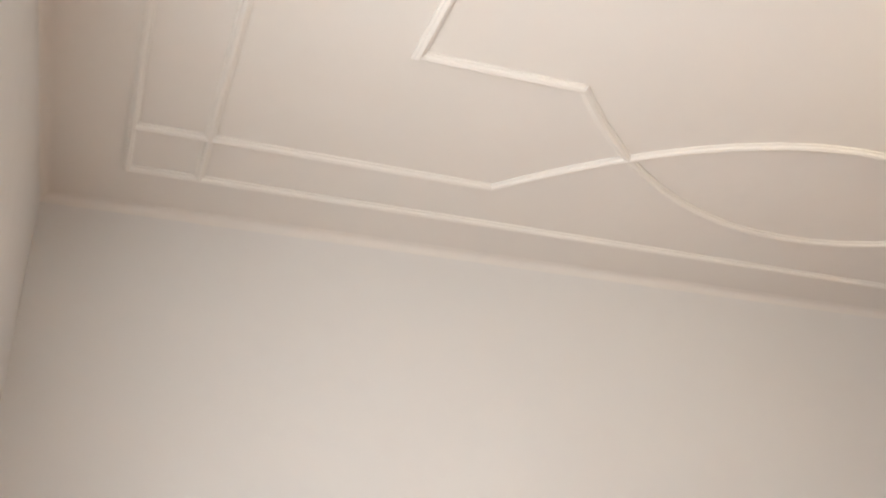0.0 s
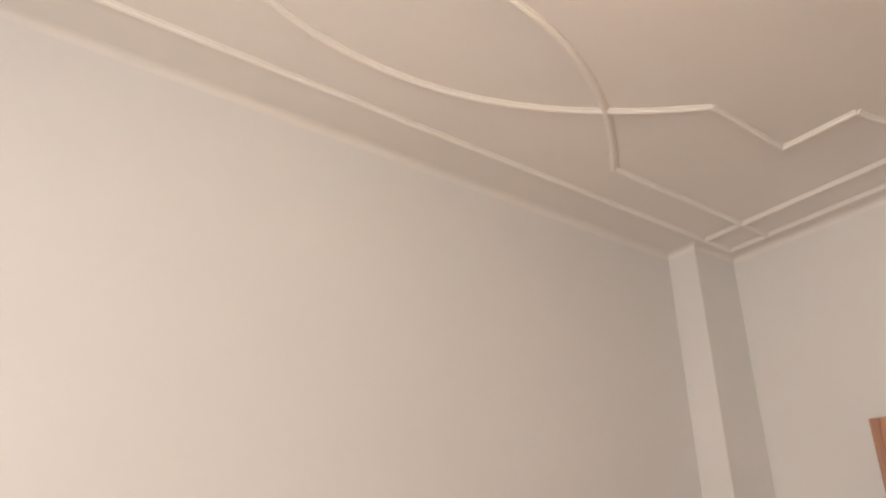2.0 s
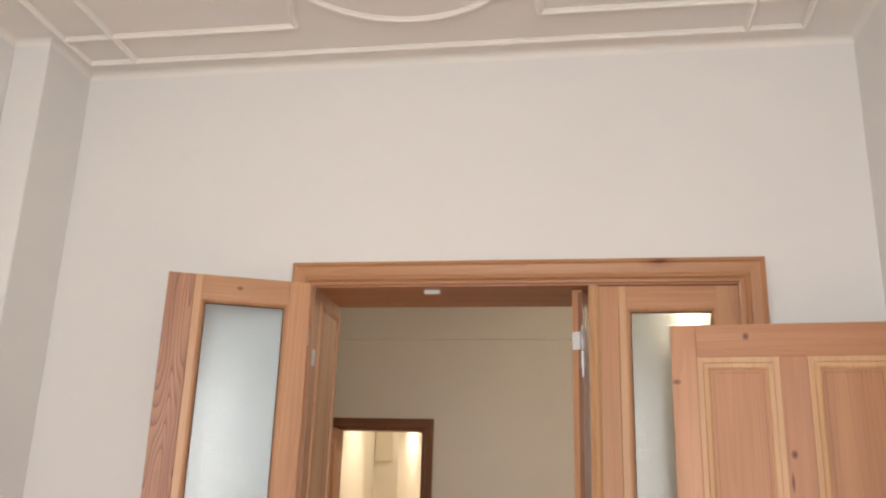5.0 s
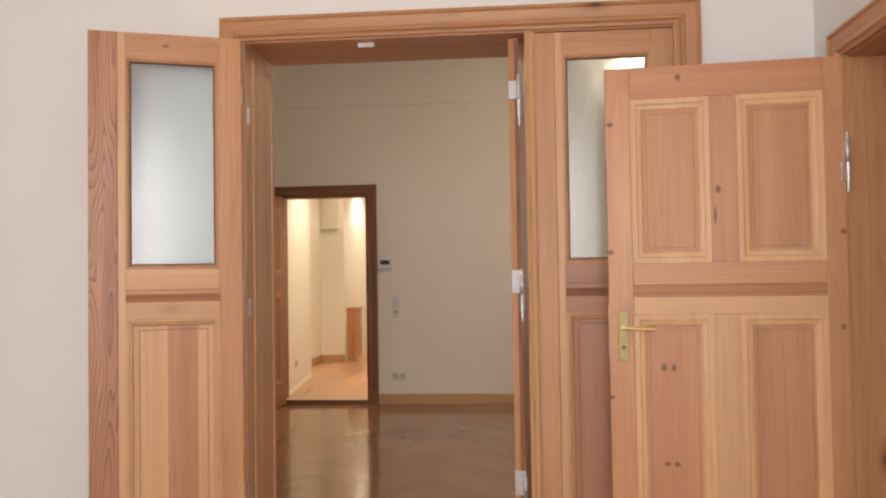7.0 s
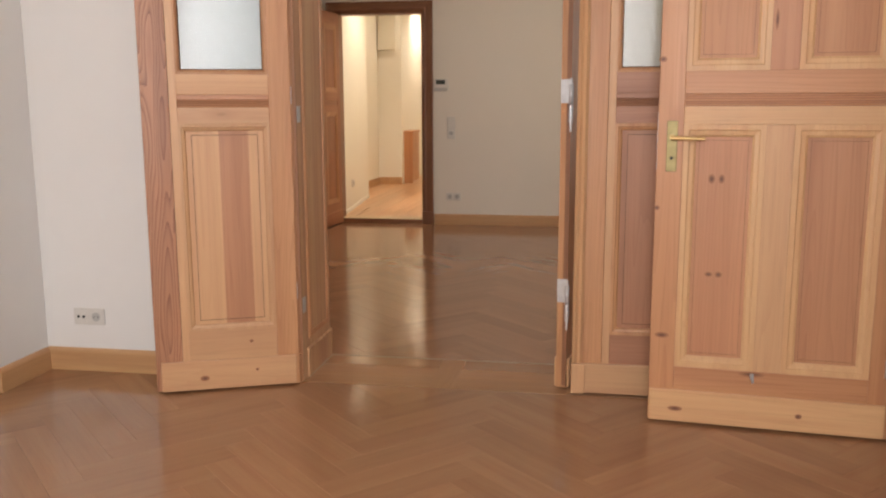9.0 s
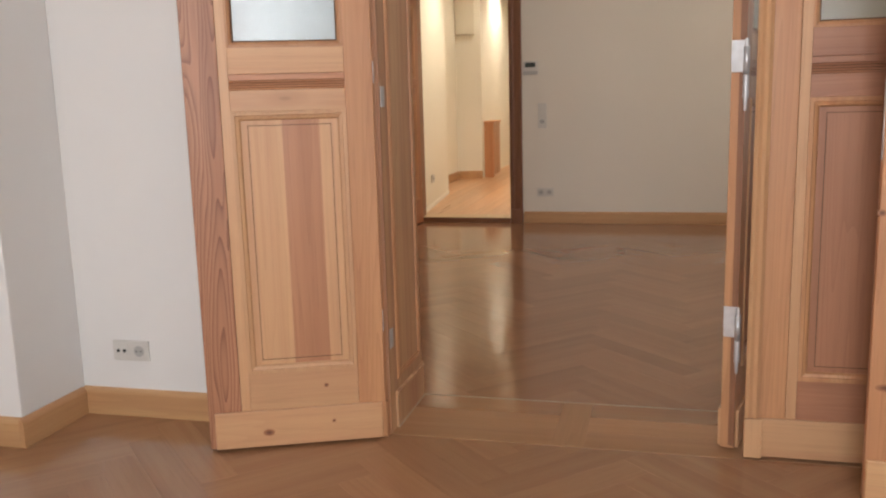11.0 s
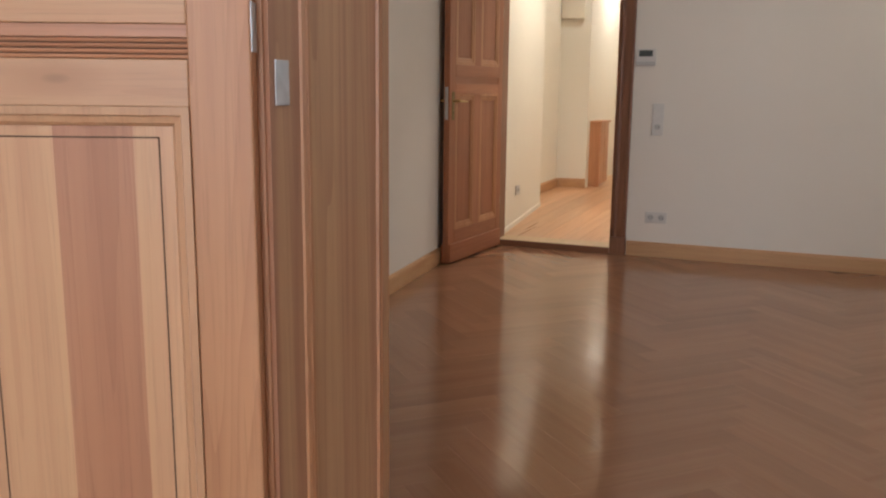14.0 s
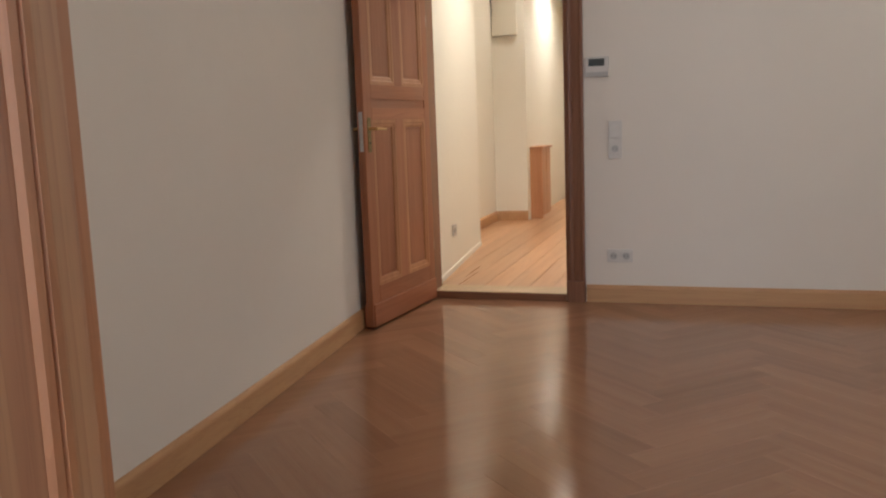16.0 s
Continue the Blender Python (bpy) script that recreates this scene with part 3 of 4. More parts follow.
tall = (wood_orange, wood_orange_x, wood_pale, wood_red, wood_red, wood_orange, wood_blonde, wood_blonde_x)
d4 = panel_leaf("door_4", leaf_pose(2.415, -0.325, 1.580, -0.240), 0.842, 2.05, "open stripped pine panel door with a brass handle", tall, 1)
dk = (wood_cherry, wood_cherry_x, wood_cherry, wood_cherry, wood_cherry, wood_cherry, wood_orange, wood_cherry_x)
d5 = panel_leaf("door_5", leaf_pose(-1.185, 5.045, -1.268, 4.150, 0.012), 0.868, 2.09, "open reddish panel door standing against the wall", dk, -1)
# knots of the side door: on panels, stiles, rails and kick board
for x, z, rx, rz in ((0.645, 0.93, 0.010, 0.015), (0.610, 0.93, 0.009, 0.014), (0.640, 0.575, 0.012, 0.008), (0.605, 0.575, 0.011, 0.010)):
    knot(d4, x, 0.0094, z, rx, rz)
for x, z, rx, rz in ((0.825, 1.84, 0.013, 0.009), (0.832, 1.36, 0.012, 0.009), (0.836, 0.82, 0.010, 0.008), (0.800, 0.335, 0.022, 0.009),
                     (0.440, 1.585, 0.010, 0.014), (0.452, 1.49, 0.005, 0.030), (0.575, 2.005, 0.010, 0.013), (0.014, 1.42, 0.010, 0.010), (0.022, 1.08, 0.008, 0.010),
                     (0.47, 0.205, 0.040, 0.009)):
    knot(d4, x, 0.0212, z, rx, rz)
for x, z, rx, rz in ((0.74, 0.052, 0.022, 0.008), (0.30, 0.060, 0.010, 0.008)):
    knot(d4, x, 0.0332, z, rx, rz)
for x, z, rx, rz in ((0.400, 0.050, 0.016, 0.010), (0.18, 0.075, 0.006, 0.005)):
    knot(d1, x, 0.0332, z, rx, rz, 1)
for x, z, rx, rz in ((0.30, 2.235, 0.012, 0.008), (0.20, 0.20, 0.007, 0.006)):
    knot(d1, x, 0.0222, z, rx, rz, 1)
catch = add_cyl(bmesh.new(), (0.47, 0.02, 0.200), (0.47, 0.040, 0.196), 0.007, 14)
add_cyl(catch, (0.47, 0.038, 0.212), (0.466, 0.041, 0.178), 0.006, 12, 0.004)
part("stopper", catch, steel, d4, "small bright metal door catch")

# ---------------------------------------------------------------- casings
CAS = [(0.0, 0.0), (0.0, 0.030), (0.012, 0.034), (0.020, 0.026), (0.060, 0.022), (0.066, 0.029), (0.078, 0.031), (0.086, 0.020), (0.098, 0.016), (0.098, 0.0)]


def casing(name, m, x0, x1, ztop, mats, label, width=1.0, plinth=0.13):
    """Moulded architrave round an opening; the wall face is the pose's y = 0 and looks along -y."""
    c = thing(name, m, label, "door casing", "", "structure")
    prof, w = [(u * width, v) for u, v in CAS], 0.098 * width
    for sgn, x in ((-1, x0 - w), (1, x1 + w)):
        bm = sweep([(x, 0, plinth), (x, 0, ztop + w)], [(-sgn * u, v) for u, v in prof], up=(0, -1, 0))
        for v in bm.verts:
            if v.co.z > ztop:
                v.co.z = ztop + w - abs(v.co.x - x)
        part("jamb_casing", bm, mats[0], c)
        xa, xb = sorted((x, x - sgn * w))
        part("plinth_block", box(xa - 0.003, -0.040, 0, xb + 0.003, 0, plinth, 0.003), mats[0], c)
    bm = sweep([(x0 - w, 0, ztop + w), (x1 + w, 0, ztop + w)], prof, up=(0, -1, 0))
    for v in bm.verts:
        d = abs(ztop + w - v.co.z)
        v.co.x += d if v.co.x < (x0 + x1) / 2 else -d
    part("head_casing", bm, mats[1], c)
    return c


casing("trim_1", pose(0, -0.001, 0), DX0 + 0.003, DX1 - 0.003, DH - 0.005, (wood_tan, wood_tan_x), "moulded stripped pine casing round the wide doorway")
casing("trim_2", pose(DX0 + DX1, BY0 + 0.001, 0, 0, 0, 180), DX0 + 0.003, DX1 - 0.003, DH - 0.005, (wood_tan, wood_tan_x), "moulded pine casing on the far side of the wide doorway")
casing("trim_3", pose(0, BY1 - 0.001, 0), FX0 + 0.003, FX1 - 0.003, FH - 0.003, (wood_dark, wood_dark_x), "dark brown moulded casing round the hall doorway", 1.1)
casing("trim_4", pose(XR - 0.001, 0, 0, 0, 0, -90), 0.323, 1.197, 2.065, (wood_tan, wood_tan_x), "moulded stripped pine casing round the side doorway")


def lining(name, m, width, height, depth, mats, label):
    """Panelled reveal of an opening: jambs and head; the pose's origin is the opening's lower corner, y goes through the wall."""
    c = thing(name, m, label, "door lining", "", "structure")
    for x, s in ((0.0, 1), (width, -1)):
        xa, xb = sorted((x, x + s * 0.010))
        part("jamb_board", box(xa, -0.012, 0.002, xb, depth - 0.002, height, 0.001), mats[0], c)
        if depth > 0.3:
            f = x + s * 0.010
            pts = [(f, 0.10, 0.20), (f, depth - 0.055, 0.20), (f, depth - 0.055, height - 0.09), (f, 0.10, height - 0.09)]
            prof = [(0, 0), (0.002, 0.006), (0.010, 0.006), (0.012, 0.002), (0.015, 0.006), (0.024, 0.004), (0.026, 0)]
            part("jamb_moulding", sweep(pts, [(s * u, v) for u, v in prof], up=(s, 0, 0), closed=True), mats[2], c)
            xa, xb = sorted((x, x + s * 0.018))
            part("plinth_block", box(xa, 0.05, 0.002, xb, depth - 0.002, 0.125, 0.004), mats[0], c)
            part("plinth_moulding", add_cyl(bmesh.new(), (x + s * 0.013, 0.05, 0.128), (x + s * 0.013, depth - 0.002, 0.128), 0.008, 10), mats[0], c)
            xa, xb = sorted((x + s * 0.018, x + s * 0.0215))
            part("caulk_line", box(xa, 0.05, 0.002, xb, depth, 0.0065), caulk, c)
    part("head_board", box(0.0, 0.002, height - 0.012, width, depth - 0.002, height - 0.001, 0.001), mats[1], c)
    return c


lining("trim_5", pose(DX0, 0, 0), DX1 - DX0, DH, BY0, (wood_jamb, wood_red_x, wood_tan), "panelled pine lining of the wide doorway")
lining("trim_6", pose(FX0, BY1, 0), FX1 - FX0, FH, 0.16, (wood_dark, wood_dark_x, wood_dark), "dark wooden lining of the hall doorway")
lining("trim_7", pose(XR, -0.32, 0, 0, 0, -90), 0.88, 2.07, 0.28, (wood_tan, wood_tan_x, wood_tan), "pine lining of the side doorway")
top("magnet_catch", box(0.575, 0.052, 2.268, 0.645, 0.072, 2.2872, 0.003), plastic, "small white magnetic catch under the door head", "magnetic catch")

# side room behind the open side door, closed off
top("wall_side", wall_with_holes(-1.5, 0.0, -0.1, 2.6, XR + 1.3, XR + 1.4, [], "y"), white_wall, "plain white wall beyond the side doorway", "wall", kind="structure")
top("wall_side_ends", add_box(box(XR + 0.28, -1.6, -0.1, XR + 1.4, -1.5, 2.6), XR + 0.28, -0.02, -0.1, XR + 1.4, 0.0, 2.6), white_wall, "plain white walls of the side passage", "wall", kind="structure")
top("ceiling_side", box(XR + 0.28, -1.6, 2.5, XR + 1.4, 0.0, 2.6), ceiling_paint, "plain white ceiling of the side passage", "ceiling", kind="structure")
top("floor_side", box(XR - 0.02, -1.6, -0.1, XR + 1.4, 0.0, -0.001), oak, "oak floor of the side passage", "floor", kind="structure")

# ---------------------------------------------------------------- skirting boards
SK = [(0.0, 0.0), (0.018, 0.0), (0.018, 0.086), (0.015, 0.094), (0.008, 0.102), (0.0, 0.105)]


def skirting(points, mat, label="pale wooden skirting board with a rounded top"):
    return top("baseboard", sweep([(x, y, 0.001) for x, y in points], SK), mat, label, "skirting board", kind="structure")


skirting([(-1.135, -0.001), (-0.008, -0.001)], skirt_x)
skirting([(-1.135, -0.364), (-1.135, -0.019)], skirt_y)
skirting([(XL + 0.001, -0.346), (-1.136, -0.346)], skirt_x)
skirting([(XL + 0.001, YB), (XL + 0.001, -0.37)], skirt_y)
skirting([(XR - 0.001, -1.31), (XR - 0.001, YB)], skirt_y)
skirting([(XR - 0.02, YB + 0.001), (XL + 0.02, YB + 0.001)], skirt_x)
skirting([(1.99, -0.001), (XR, -0.001)], skirt_x)
skirting([(WX0 + 0.001, BY0), (WX1 + 0.001, BY1)], skirt_y)
skirting([(FX1 + 0.112, BY1 - 0.001), (BXR, BY1 - 0.001)], skirt_x)
skirting([(BXR - 0.001, BY1 - 0.02), (BXR - 0.001, BY0)], skirt_y)

# ---------------------------------------------------------------- sockets, switches, thermostat


def socket_unit(parent, x, z, holes=True):
    part("surround", box(x - 0.027, -0.013, z - 0.027, x + 0.027, -0.009, z + 0.027, 0.002), plastic, parent)
    bm = add_cyl(bmesh.new(), (x, -0.0132, z), (x, -0.0145, z), 0.021, 26)
    part("rim", bm, plastic_grey, parent)
    part("well", add_cyl(bmesh.new(), (x, -0.0142, z), (x, -0.0149, z), 0.0185, 26), plastic_grey, parent)
    bm = bmesh.new()
    for dx in (-0.0095, 0.0095):
        add_cyl(bm, (x + dx, -0.0145, z), (x + dx, -0.0155, z), 0.003, 10)
    part("pin_holes", bm, dark, parent)


sa = thing("wall_socket", pose(-0.914, -0.0, 0.257), "white double wall plate with aerial outlet and power socket", "wall socket")
part("plate", box(-0.075, -0.010, -0.039, 0.075, 0.0, 0.039, 0.003), plastic, sa)
part("surround", box(-0.064, -0.013, -0.027, -0.010, -0.009, 0.027, 0.002), plastic, sa)
for dx in (-0.050, -0.024):
    part("aerial_outlet", add_cyl(bmesh.new(), (dx, -0.012, 0.0), (dx, -0.016, 0.0), 0.0065, 14), dark, sa)
socket_unit(sa, 0.037, 0.0)
sb = thing("wall_socket", pose(-0.004, BY1, 0.285), "white double power socket low on the wall", "wall socket")
part("plate", box(-0.075, -0.010, -0.039, 0.075, 0.0, 0.039, 0.003), plastic, sb)
for dx in (-0.037, 0.037):
    socket_unit(sb, dx, 0.0)
sw = thing("light_switch", pose(-0.028, BY1, 0.975), "white rocker switch above a power socket", "light switch")
part("plate", box(-0.039, -0.010, -0.110, 0.039, 0.0, 0.110, 0.003), plastic, sw)
part("rocker", box(-0.029, -0.016, 0.010, 0.029, -0.009, 0.094, 0.003), plastic, sw)
socket_unit(sw, 0.0, -0.052)
th = thing("thermostat", pose(-0.130, BY1, 1.400), "white wall thermostat with a dark display", "thermostat")
part("housing", box(-0.068, -0.026, -0.058, 0.068, 0.0, 0.058, 0.006), plastic, th)
part("display", box(-0.046, -0.0275, 0.004, 0.046, -0.025, 0.046, 0.001), lcd, th)
part("lower_lip", box(-0.066, -0.030, -0.054, 0.066, -0.026, -0.030, 0.002), plastic_grey, th)

# ---------------------------------------------------------------- windows out of the walk's view


def window(name, m, w, h, z0, label):
    c = thing(name, m, label, "window", "", "structure")
    f = 0.06
    for a, b, p, q in ((0, f, 0, h), (w - f, w, 0, h), (w / 2 - f / 2, w / 2 + f / 2, 0, h)):
        part("window_frame", box(a, -0.03, z0 + p, b, 0.03, z0 + q, 0.003), enamel, c)
    for p in (0, h * 0.72, h - f):
        for a, b in ((f, w / 2 - f / 2), (w / 2 + f / 2, w - f)):
            part("window_bar", box(a, -0.028, z0 + p, b, 0.028, z0 + p + f, 0.003), enamel, c)
    part("window_sill", box(-0.05, -0.03, z0 - 0.03, w + 0.05, 0.22, z0 - 0.002, 0.006), enamel, c)
    for a, b in ((f, w / 2 - f / 2), (w / 2 + f / 2, w - f)):
        for p, q in ((f, h * 0.72), (h * 0.72 + f, h - f)):
            g = part("pane", box(a, -0.003, z0 + p, b, 0.003, z0 + q), clear, c)
            g.visible_shadow = False
    return c


window("window_1", pose(0.10, YB - 0.2, 0), 1.80, 1.90, 0.80, "white painted double casement window")
window("window_2", pose(BXR + 0.2, 1.85, 0, 0, 0, 90), 1.50, 1.80, 0.85, "white painted casement window")

pendant = thing("pendant_lamp", pose(2.02, 2.70, HB - 0.001), "bare warm lit bulb hanging on a white cord", "pendant lamp")
part("canopy", add_cyl(bmesh.new(), (0, 0, 0), (0, 0, -0.03), 0.05, 24, 0.035), plastic, pendant)
part("cord", add_cyl(bmesh.new(), (0, 0, -0.03), (0, 0, -0.66), 0.004, 10), plastic, pendant)
part("lamp_holder", add_cyl(bmesh.new(), (0, 0, -0.66), (0, 0, -0.72), 0.020, 20), plastic, pendant)
bm = bmesh.new()
bmesh.ops.create_uvsphere(bm, u_segments=20, v_segments=12, radius=0.045, matrix=Matrix.Translation((0, 0, -0.76)))
part("bulb", bm, bulb_pendant, pendant, smooth=True)

# ---------------------------------------------------------------- hall
HY0, HY1, HH = BY1 + 0.16, 11.6, 2.95
bm = bmesh.new()
pts = [(-1.205, HY0), (-1.40, 7.06), (-1.69, 7.06), (-1.70, 8.86), (-1.36, 8.90), (-1.40, HY1), (-2.0, HY1), (-2.0, HY0)]
lo, hi = [bm.verts.new((x, y, -0.1)) for x, y in pts], [bm.verts.new((x, y, 3.1)) for x, y in pts]
for i in range(len(pts)):
    k = (i + 1) % len(pts)
    bm.faces.new((lo[i], lo[k], hi[k], hi[i]))
bm.faces.new(lo), bm.faces.new(hi[::-1])
top("wall_hall_west", bm, hall_wall, "cream painted hall wall with a recess", "wall", kind="structure")
top("wall_hall_east", box(0.25, HY0, -0.1, 0.4, HY1, 3.1), hall_wall, "cream painted hall wall", "wall", kind="structure")
top("wall_hall_north", box(-2.0, HY1, -0.1, 0.4, HY1 + 0.15, 3.1), hall_wall, "cream painted hall end wall", "wall", kind="structure")
top("ceiling_hall", box(-2.0, HY0, HH, 0.4, HY1, HH + 0.1), hall_wall, "cream painted hall ceiling", "ceiling", kind="structure")
hall_floor = top("floor_hall", box(-2.0, HY0 + 0.0, -0.1, 0.4, HY1, HZ - 0.012), joint_and_shade, "bright pine board floor of the hall", "floor", kind="structure")
threshold = top("threshold", box(FX0 + 0.012, BY1 - 0.012, -0.02, FX1 - 0.012, HY0 + 0.03, HZ + 0.003, 0.003), plain("threshold_pine", (0.60, 0.45, 0.27), 0.5),
                "pale raised wooden threshold of the hall doorway", "threshold", kind="structure")
part("riser", box(FX0 + 0.012, BY1 - 0.018, 0.001, FX1 - 0.012, BY1 - 0.0125, HZ - 0.002, 0.001), wood_dark_x, threshold, "dark riser of the threshold")
skirting_h = [[(-1.688, 7.1), (-1.698, 8.855)], [(-1.72, 8.862), (-1.36, 8.90)]]
for run in skirting_h:
    top("baseboard", sweep([(x, y, HZ) for x, y in run], SK), skirt_y, "pale wooden skirting board in the hall", "skirting board", kind="structure")
top("baseboard", sweep([(-1.205, HY0 + 0.02, HZ), (-1.399, 7.055, HZ)], [(u * 0.4, v * 0.4) for u, v in SK]), hall_wall, "cream painted skirting board in the hall", "skirting board", kind="structure")
box_h = thing("meter_cupboard", pose(-1.565, 8.868, 1.975, 0, 0, 6.5), "shallow cream wall cupboard high in the hall recess", "wall cupboard")
cupboard_paint = plaster("beige_cupboard_paint", (0.70, 0.65, 0.54), 0.03)
part("carcass", box(-0.13, -0.045, 0.0, 0.13, 0.0, 0.62, 0.008), cupboard_paint, box_h)
part("flap", box(-0.122, -0.051, 0.008, 0.122, -0.046, 0.612, 0.002), cupboard_paint, box_h)
cab = thing("radiator_cover", pose(-1.372, 9.05, HZ), "low boxed pine radiator cover along the hall wall", "radiator cover")
part("end_panel", box(0.0, 0.0, 0.0, 0.14, 0.022, 0.75, 0.003), wood_orange, cab)
for k in range(2):
    part("front_slat", box(0.118, 0.026 + k * 0.24, 0.03, 0.14, 0.026 + k * 0.24 + 0.225, 0.75, 0.003), wood_tan, cab)
part("top_board", box(-0.01, -0.015, 0.7505, 0.155, 0.53, 0.775, 0.004), wood_tan_y, cab)
hs = thing("wall_socket", pose(-1.262, 5.80, 0.34, 0, 0, 84), "white power socket low on the hall wall", "wall socket")
part("plate", box(-0.040, -0.012, -0.040, 0.040, 0.004, 0.040, 0.003), plastic, hs)
socket_unit(hs, 0.0, 0.0)
for x, y, watts in ((-0.88, 8.40, 55), (-0.55, 6.3, HALL_WATTS), (-0.95, 10.1, HALL_WATTS)):
    dl = thing("downlight", pose(x, y, HH), "round frosted ceiling light, lit warm", "downlight", "hall downlights")
    part("ring", add_cyl(bmesh.new(), (0, 0, 0.0), (0, 0, -0.012), 0.16, 32), steel, dl)
    part("lens", add_cyl(bmesh.new(), (0, 0, -0.011), (0, 0, -0.014), 0.14, 32), bulb, dl)
    lamp("downlight_lamp", "SPOT", look((x, y, HH - 0.03), (x, y, 0)), watts, (1.0, 0.84, 0.64), radius=0.14, spot=140)

# ---------------------------------------------------------------- floor pieces
L, W = 0.60, 0.12
rng = random.Random(5)


def plank_mesh(name, length, width, mat, depth=0.016, axis="x"):
    c, g = 0.0004, 0.0001
    hx, hy = length / 2 - g, width / 2 - g
    bm = bmesh.new()
    a = [bm.verts.new((sx * hx, sy * hy, -depth)) for sx, sy in ((-1, -1), (1, -1), (1, 1), (-1, 1))]
    b = [bm.verts.new((sx * hx, sy * hy, -c)) for sx, sy in ((-1, -1), (1, -1), (1, 1), (-1, 1))]
    d = [bm.verts.new((sx * (hx - c), sy * (hy - c), 0)) for sx, sy in ((-1, -1), (1, -1), (1, 1), (-1, 1))]
    for lo_r, hi_r in ((a, b), (b, d)):
        for i in range(4):
            bm.faces.new((lo_r[i], lo_r[(i + 1) % 4], hi_r[(i + 1) % 4], hi_r[i]))
    bm.faces.new(d)
    return mesh_of(name, bm, mat)


def herringbone(x0, x1, y0, y1, ox, oy):
    """Centres and turns of a right-angled herringbone whose zigzag runs along y."""
    out, n = [], int(L / W)
    u, v = Vector((math.sqrt(0.5), math.sqrt(0.5))), Vector((-math.sqrt(0.5), math.sqrt(0.5)))
    for i in range(-120, 120):
        for j in range(-16, 16):
            # in units of W on the turned grid: one board along u, one along v for every step
            base = (i * 1 + j * n, i * 1 - j * n)
            for horiz in (True, False):
                cu, cv = (base[0] + n / 2, base[1] + 0.5) if horiz else (base[0] + n + 0.5 - 0, base[1] + n / 2 - 0 - (n - 1))
                if not horiz:
                    cu, cv = base[0] + n + 0.5, base[1] + 1 - n / 2 + 0
                p = (u * cu + v * cv) * W + Vector((ox, oy))
                if x0 - 0.34 < p.x < x1 + 0.34 and y0 - 0.34 < p.y < y1 + 0.34:
                    out.append((p.x, p.y, 45 if horiz else 135))
    return out


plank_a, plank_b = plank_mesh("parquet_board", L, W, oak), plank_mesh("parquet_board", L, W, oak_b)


def cut_board(plank, x, y, a, x0, x1, y0, y1):
    """The part of a board that lies inside the room, or None where nothing is cut."""
    m = pose(x, y, 0, 0, 0, a)
    corners = [m @ Vector((sx * L / 2, sy * W / 2, 0)) for sx in (-1, 1) for sy in (-1, 1)]
    if all(x0 <= c.x <= x1 and y0 <= c.y <= y1 for c in corners):
        return plank
    bm = bmesh.new()
    bm.from_mesh(plank)
    inv = m.inverted()
    for co, no in (((x0, 0, 0), (-1, 0, 0)), ((x1, 0, 0), (1, 0, 0)), ((0, y0, 0), (0, -1, 0)), ((0, y1, 0), (0, 1, 0))):
        bmesh.ops.bisect_plane(bm, geom=list(bm.verts) + list(bm.edges) + list(bm.faces), plane_co=inv @ Vector(co), plane_no=inv.to_3x3() @ Vector(no), clear_outer=True)
    if not bm.faces:
        bm.free()
        return None
    return mesh_of("parquet_board", bm, plank.materials[0])


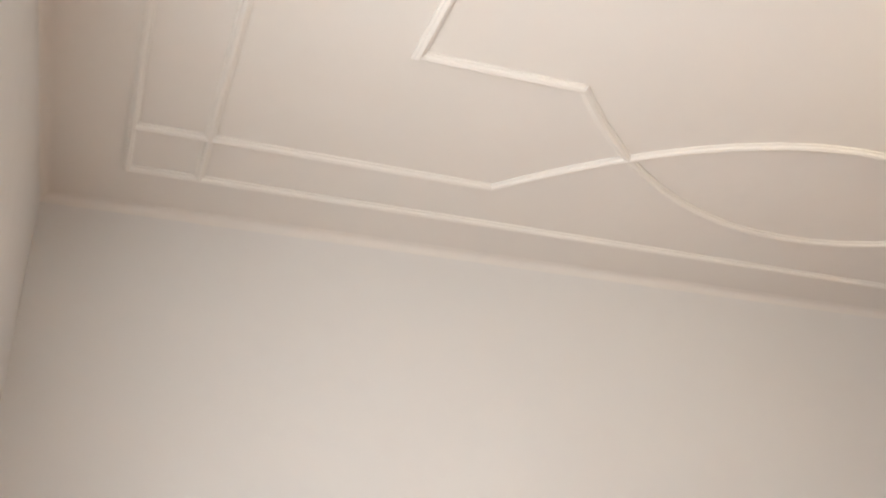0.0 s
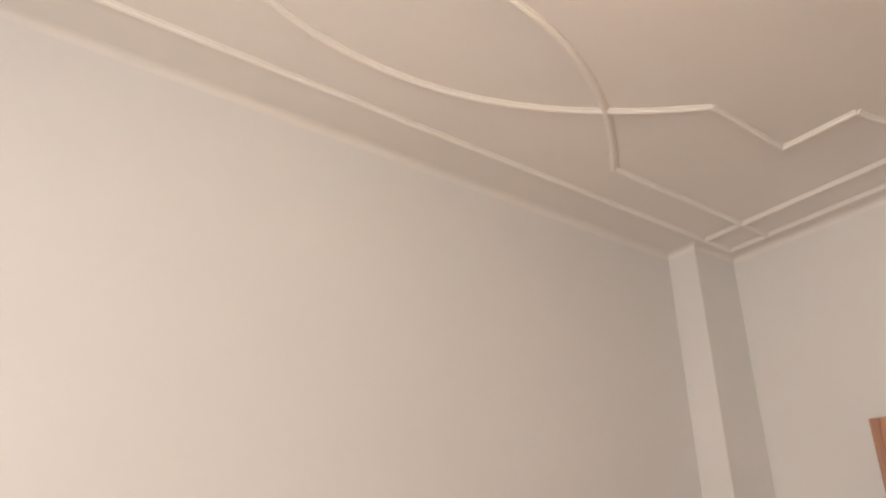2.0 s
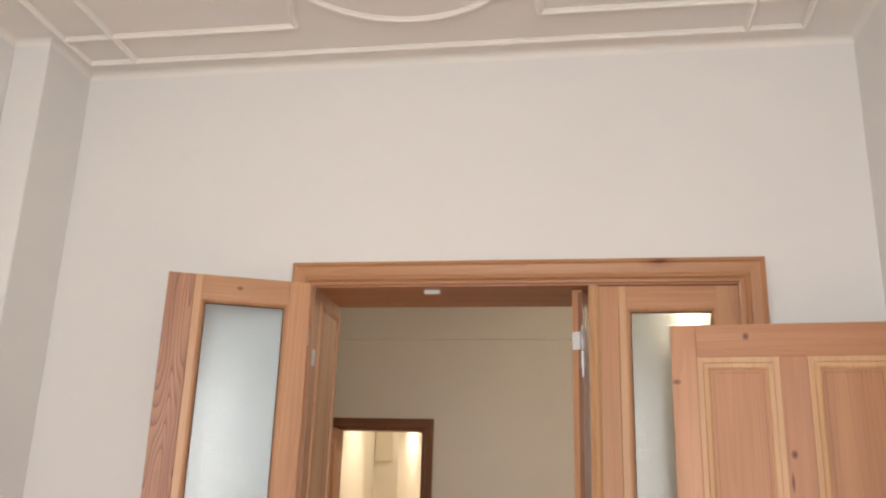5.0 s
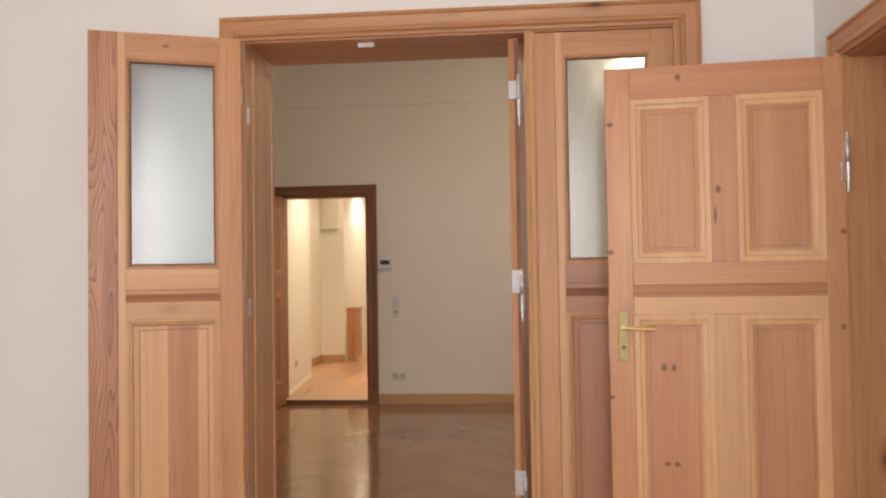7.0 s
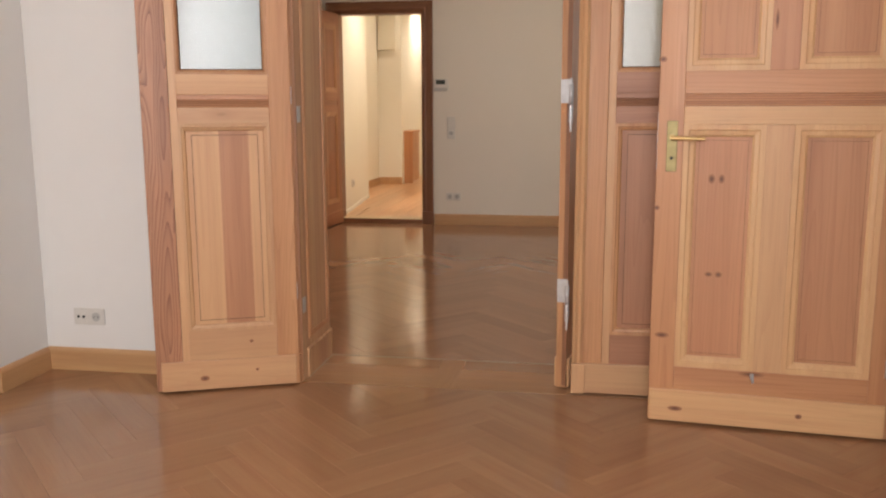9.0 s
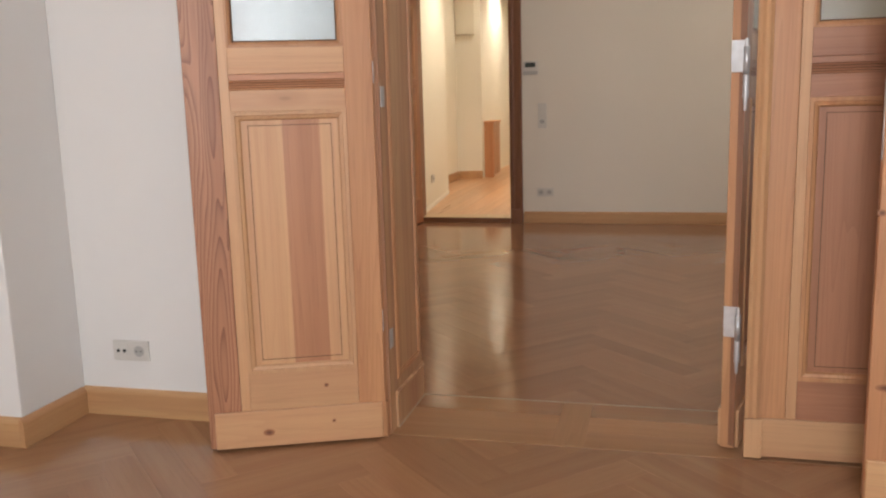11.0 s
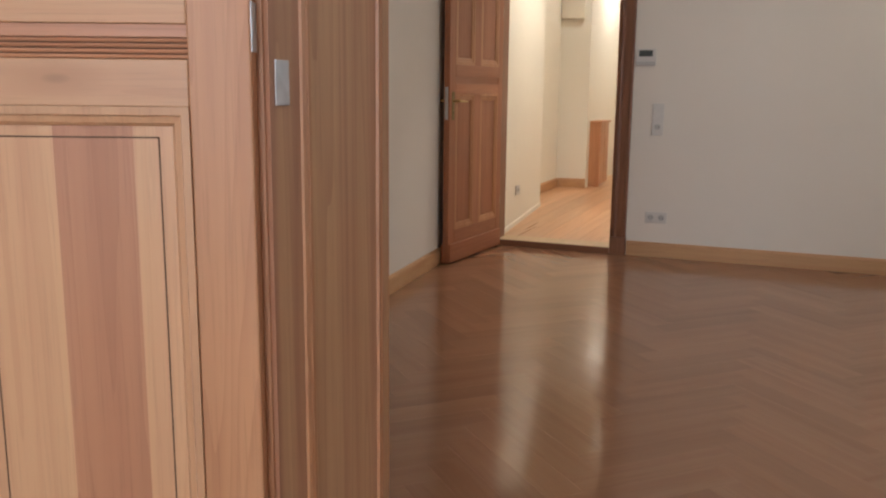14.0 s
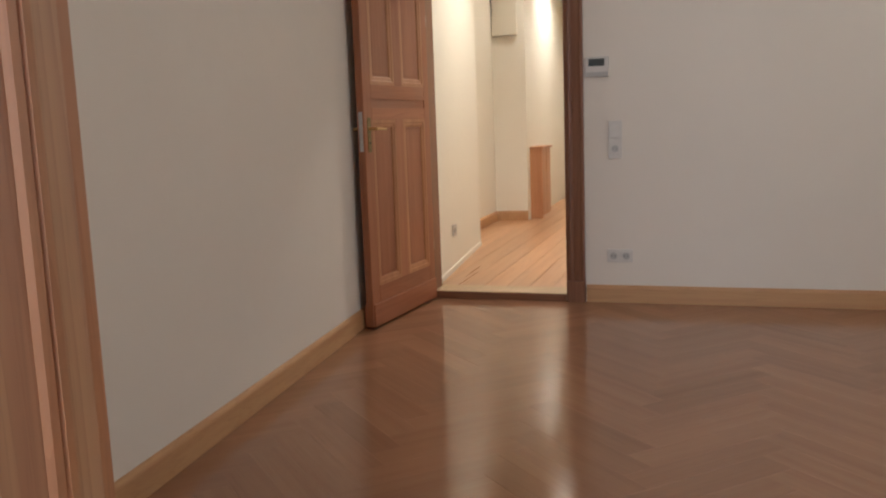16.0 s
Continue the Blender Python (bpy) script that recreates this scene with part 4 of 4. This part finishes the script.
def lay(floor_ob, plank, rest_mat, spots, near, stuff_label, rect):
    ranked = sorted(spots, key=near)
    ranked = [s for s in ranked if rect[0] - 0.26 < s[0] < rect[1] + 0.26 and rect[2] - 0.26 < s[1] < rect[3] + 0.26]
    for k, (x, y, a) in enumerate(ranked[:300]):
        me = cut_board(plank, x, y, a, *rect)
        if me is None:
            continue
        ob = new("parquet_board", me)
        ob.parent = floor_ob
        ob.matrix_basis = pose(x, y, rng.uniform(-0.0002, 0.0), rng.uniform(-0.015, 0.015), rng.uniform(-0.015, 0.015), a)
    rest = [s for s in ranked[300:]]
    if rest:
        verts, faces = [], []
        base_v, base_f = [v.co.copy() for v in plank.vertices], [tuple(p.vertices) for p in plank.polygons]
        for x, y, a in rest:
            m, k = pose(x, y, rng.uniform(-0.0002, 0.0), 0, 0, a), len(verts)
            verts += [m @ v for v in base_v]
            faces += [tuple(k + i for i in f) for f in base_f]
        me = bpy.data.meshes.new("parquet_boards")
        me.from_pydata(verts, [], faces)
        me.materials.append(rest_mat)
        ob = new("parquet_boards", me)
        ob.parent = floor_ob
        tagged(ob, stuff_label, "", "", "stuff")


floor_a, floor_b = bpy.data.objects["floor"], bpy.data.objects["floor_b"]
lay(floor_a, plank_a, oak_far, herringbone(XL, XR, YB, 0.1, CX, -0.25),
    lambda s: abs(s[1] + 1.3) + 0.3 * abs(s[0] - 0.5), "remaining oak herringbone boards", (XL - 0.05, XR + 0.05, YB - 0.05, 0.10))
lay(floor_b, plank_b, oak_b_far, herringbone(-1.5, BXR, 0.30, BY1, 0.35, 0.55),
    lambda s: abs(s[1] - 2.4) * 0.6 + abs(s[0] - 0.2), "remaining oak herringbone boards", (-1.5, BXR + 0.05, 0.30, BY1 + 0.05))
# boards laid across the doorway between the rooms
w = (BY0 + 0.015) / 3
for k in range(3):
    for x0, x1 in ((DX0 - 0.08, 0.665), (0.775, DX1 + 0.08)):
        ob = new("threshold_board", plank_mesh("threshold_board", x1 - x0, w, oak_light if k != 2 else oak, 0.02))
        ob.parent = floor_b
        ob.matrix_basis = pose((x0 + x1) / 2, -0.01 + w * (k + 0.5), 0.0012)
ob = new("threshold_board", plank_mesh("threshold_board", 3 * w, 0.11, oak_light, 0.02))
ob.parent = floor_b
ob.matrix_basis = pose(0.72, -0.01 + 1.5 * w, 0.0012, 0, 0, 90)
part("caulk_line", box(DX0 + 0.02, -0.01 + 3 * w, -0.01, DX1 - 0.02, -0.006 + 3 * w, 0.0022), caulk, floor_b)
# long pine boards of the hall
for k in range(15):
    ob = new("floor_board", plank_mesh("floor_board", 0.148, HY1 - HY0 - 0.034, hall_boards, 0.012))
    ob.parent = hall_floor
    ob.matrix_basis = pose(-1.95 + 0.15 * k + 0.075, (HY0 + 0.034 + HY1) / 2, HZ)
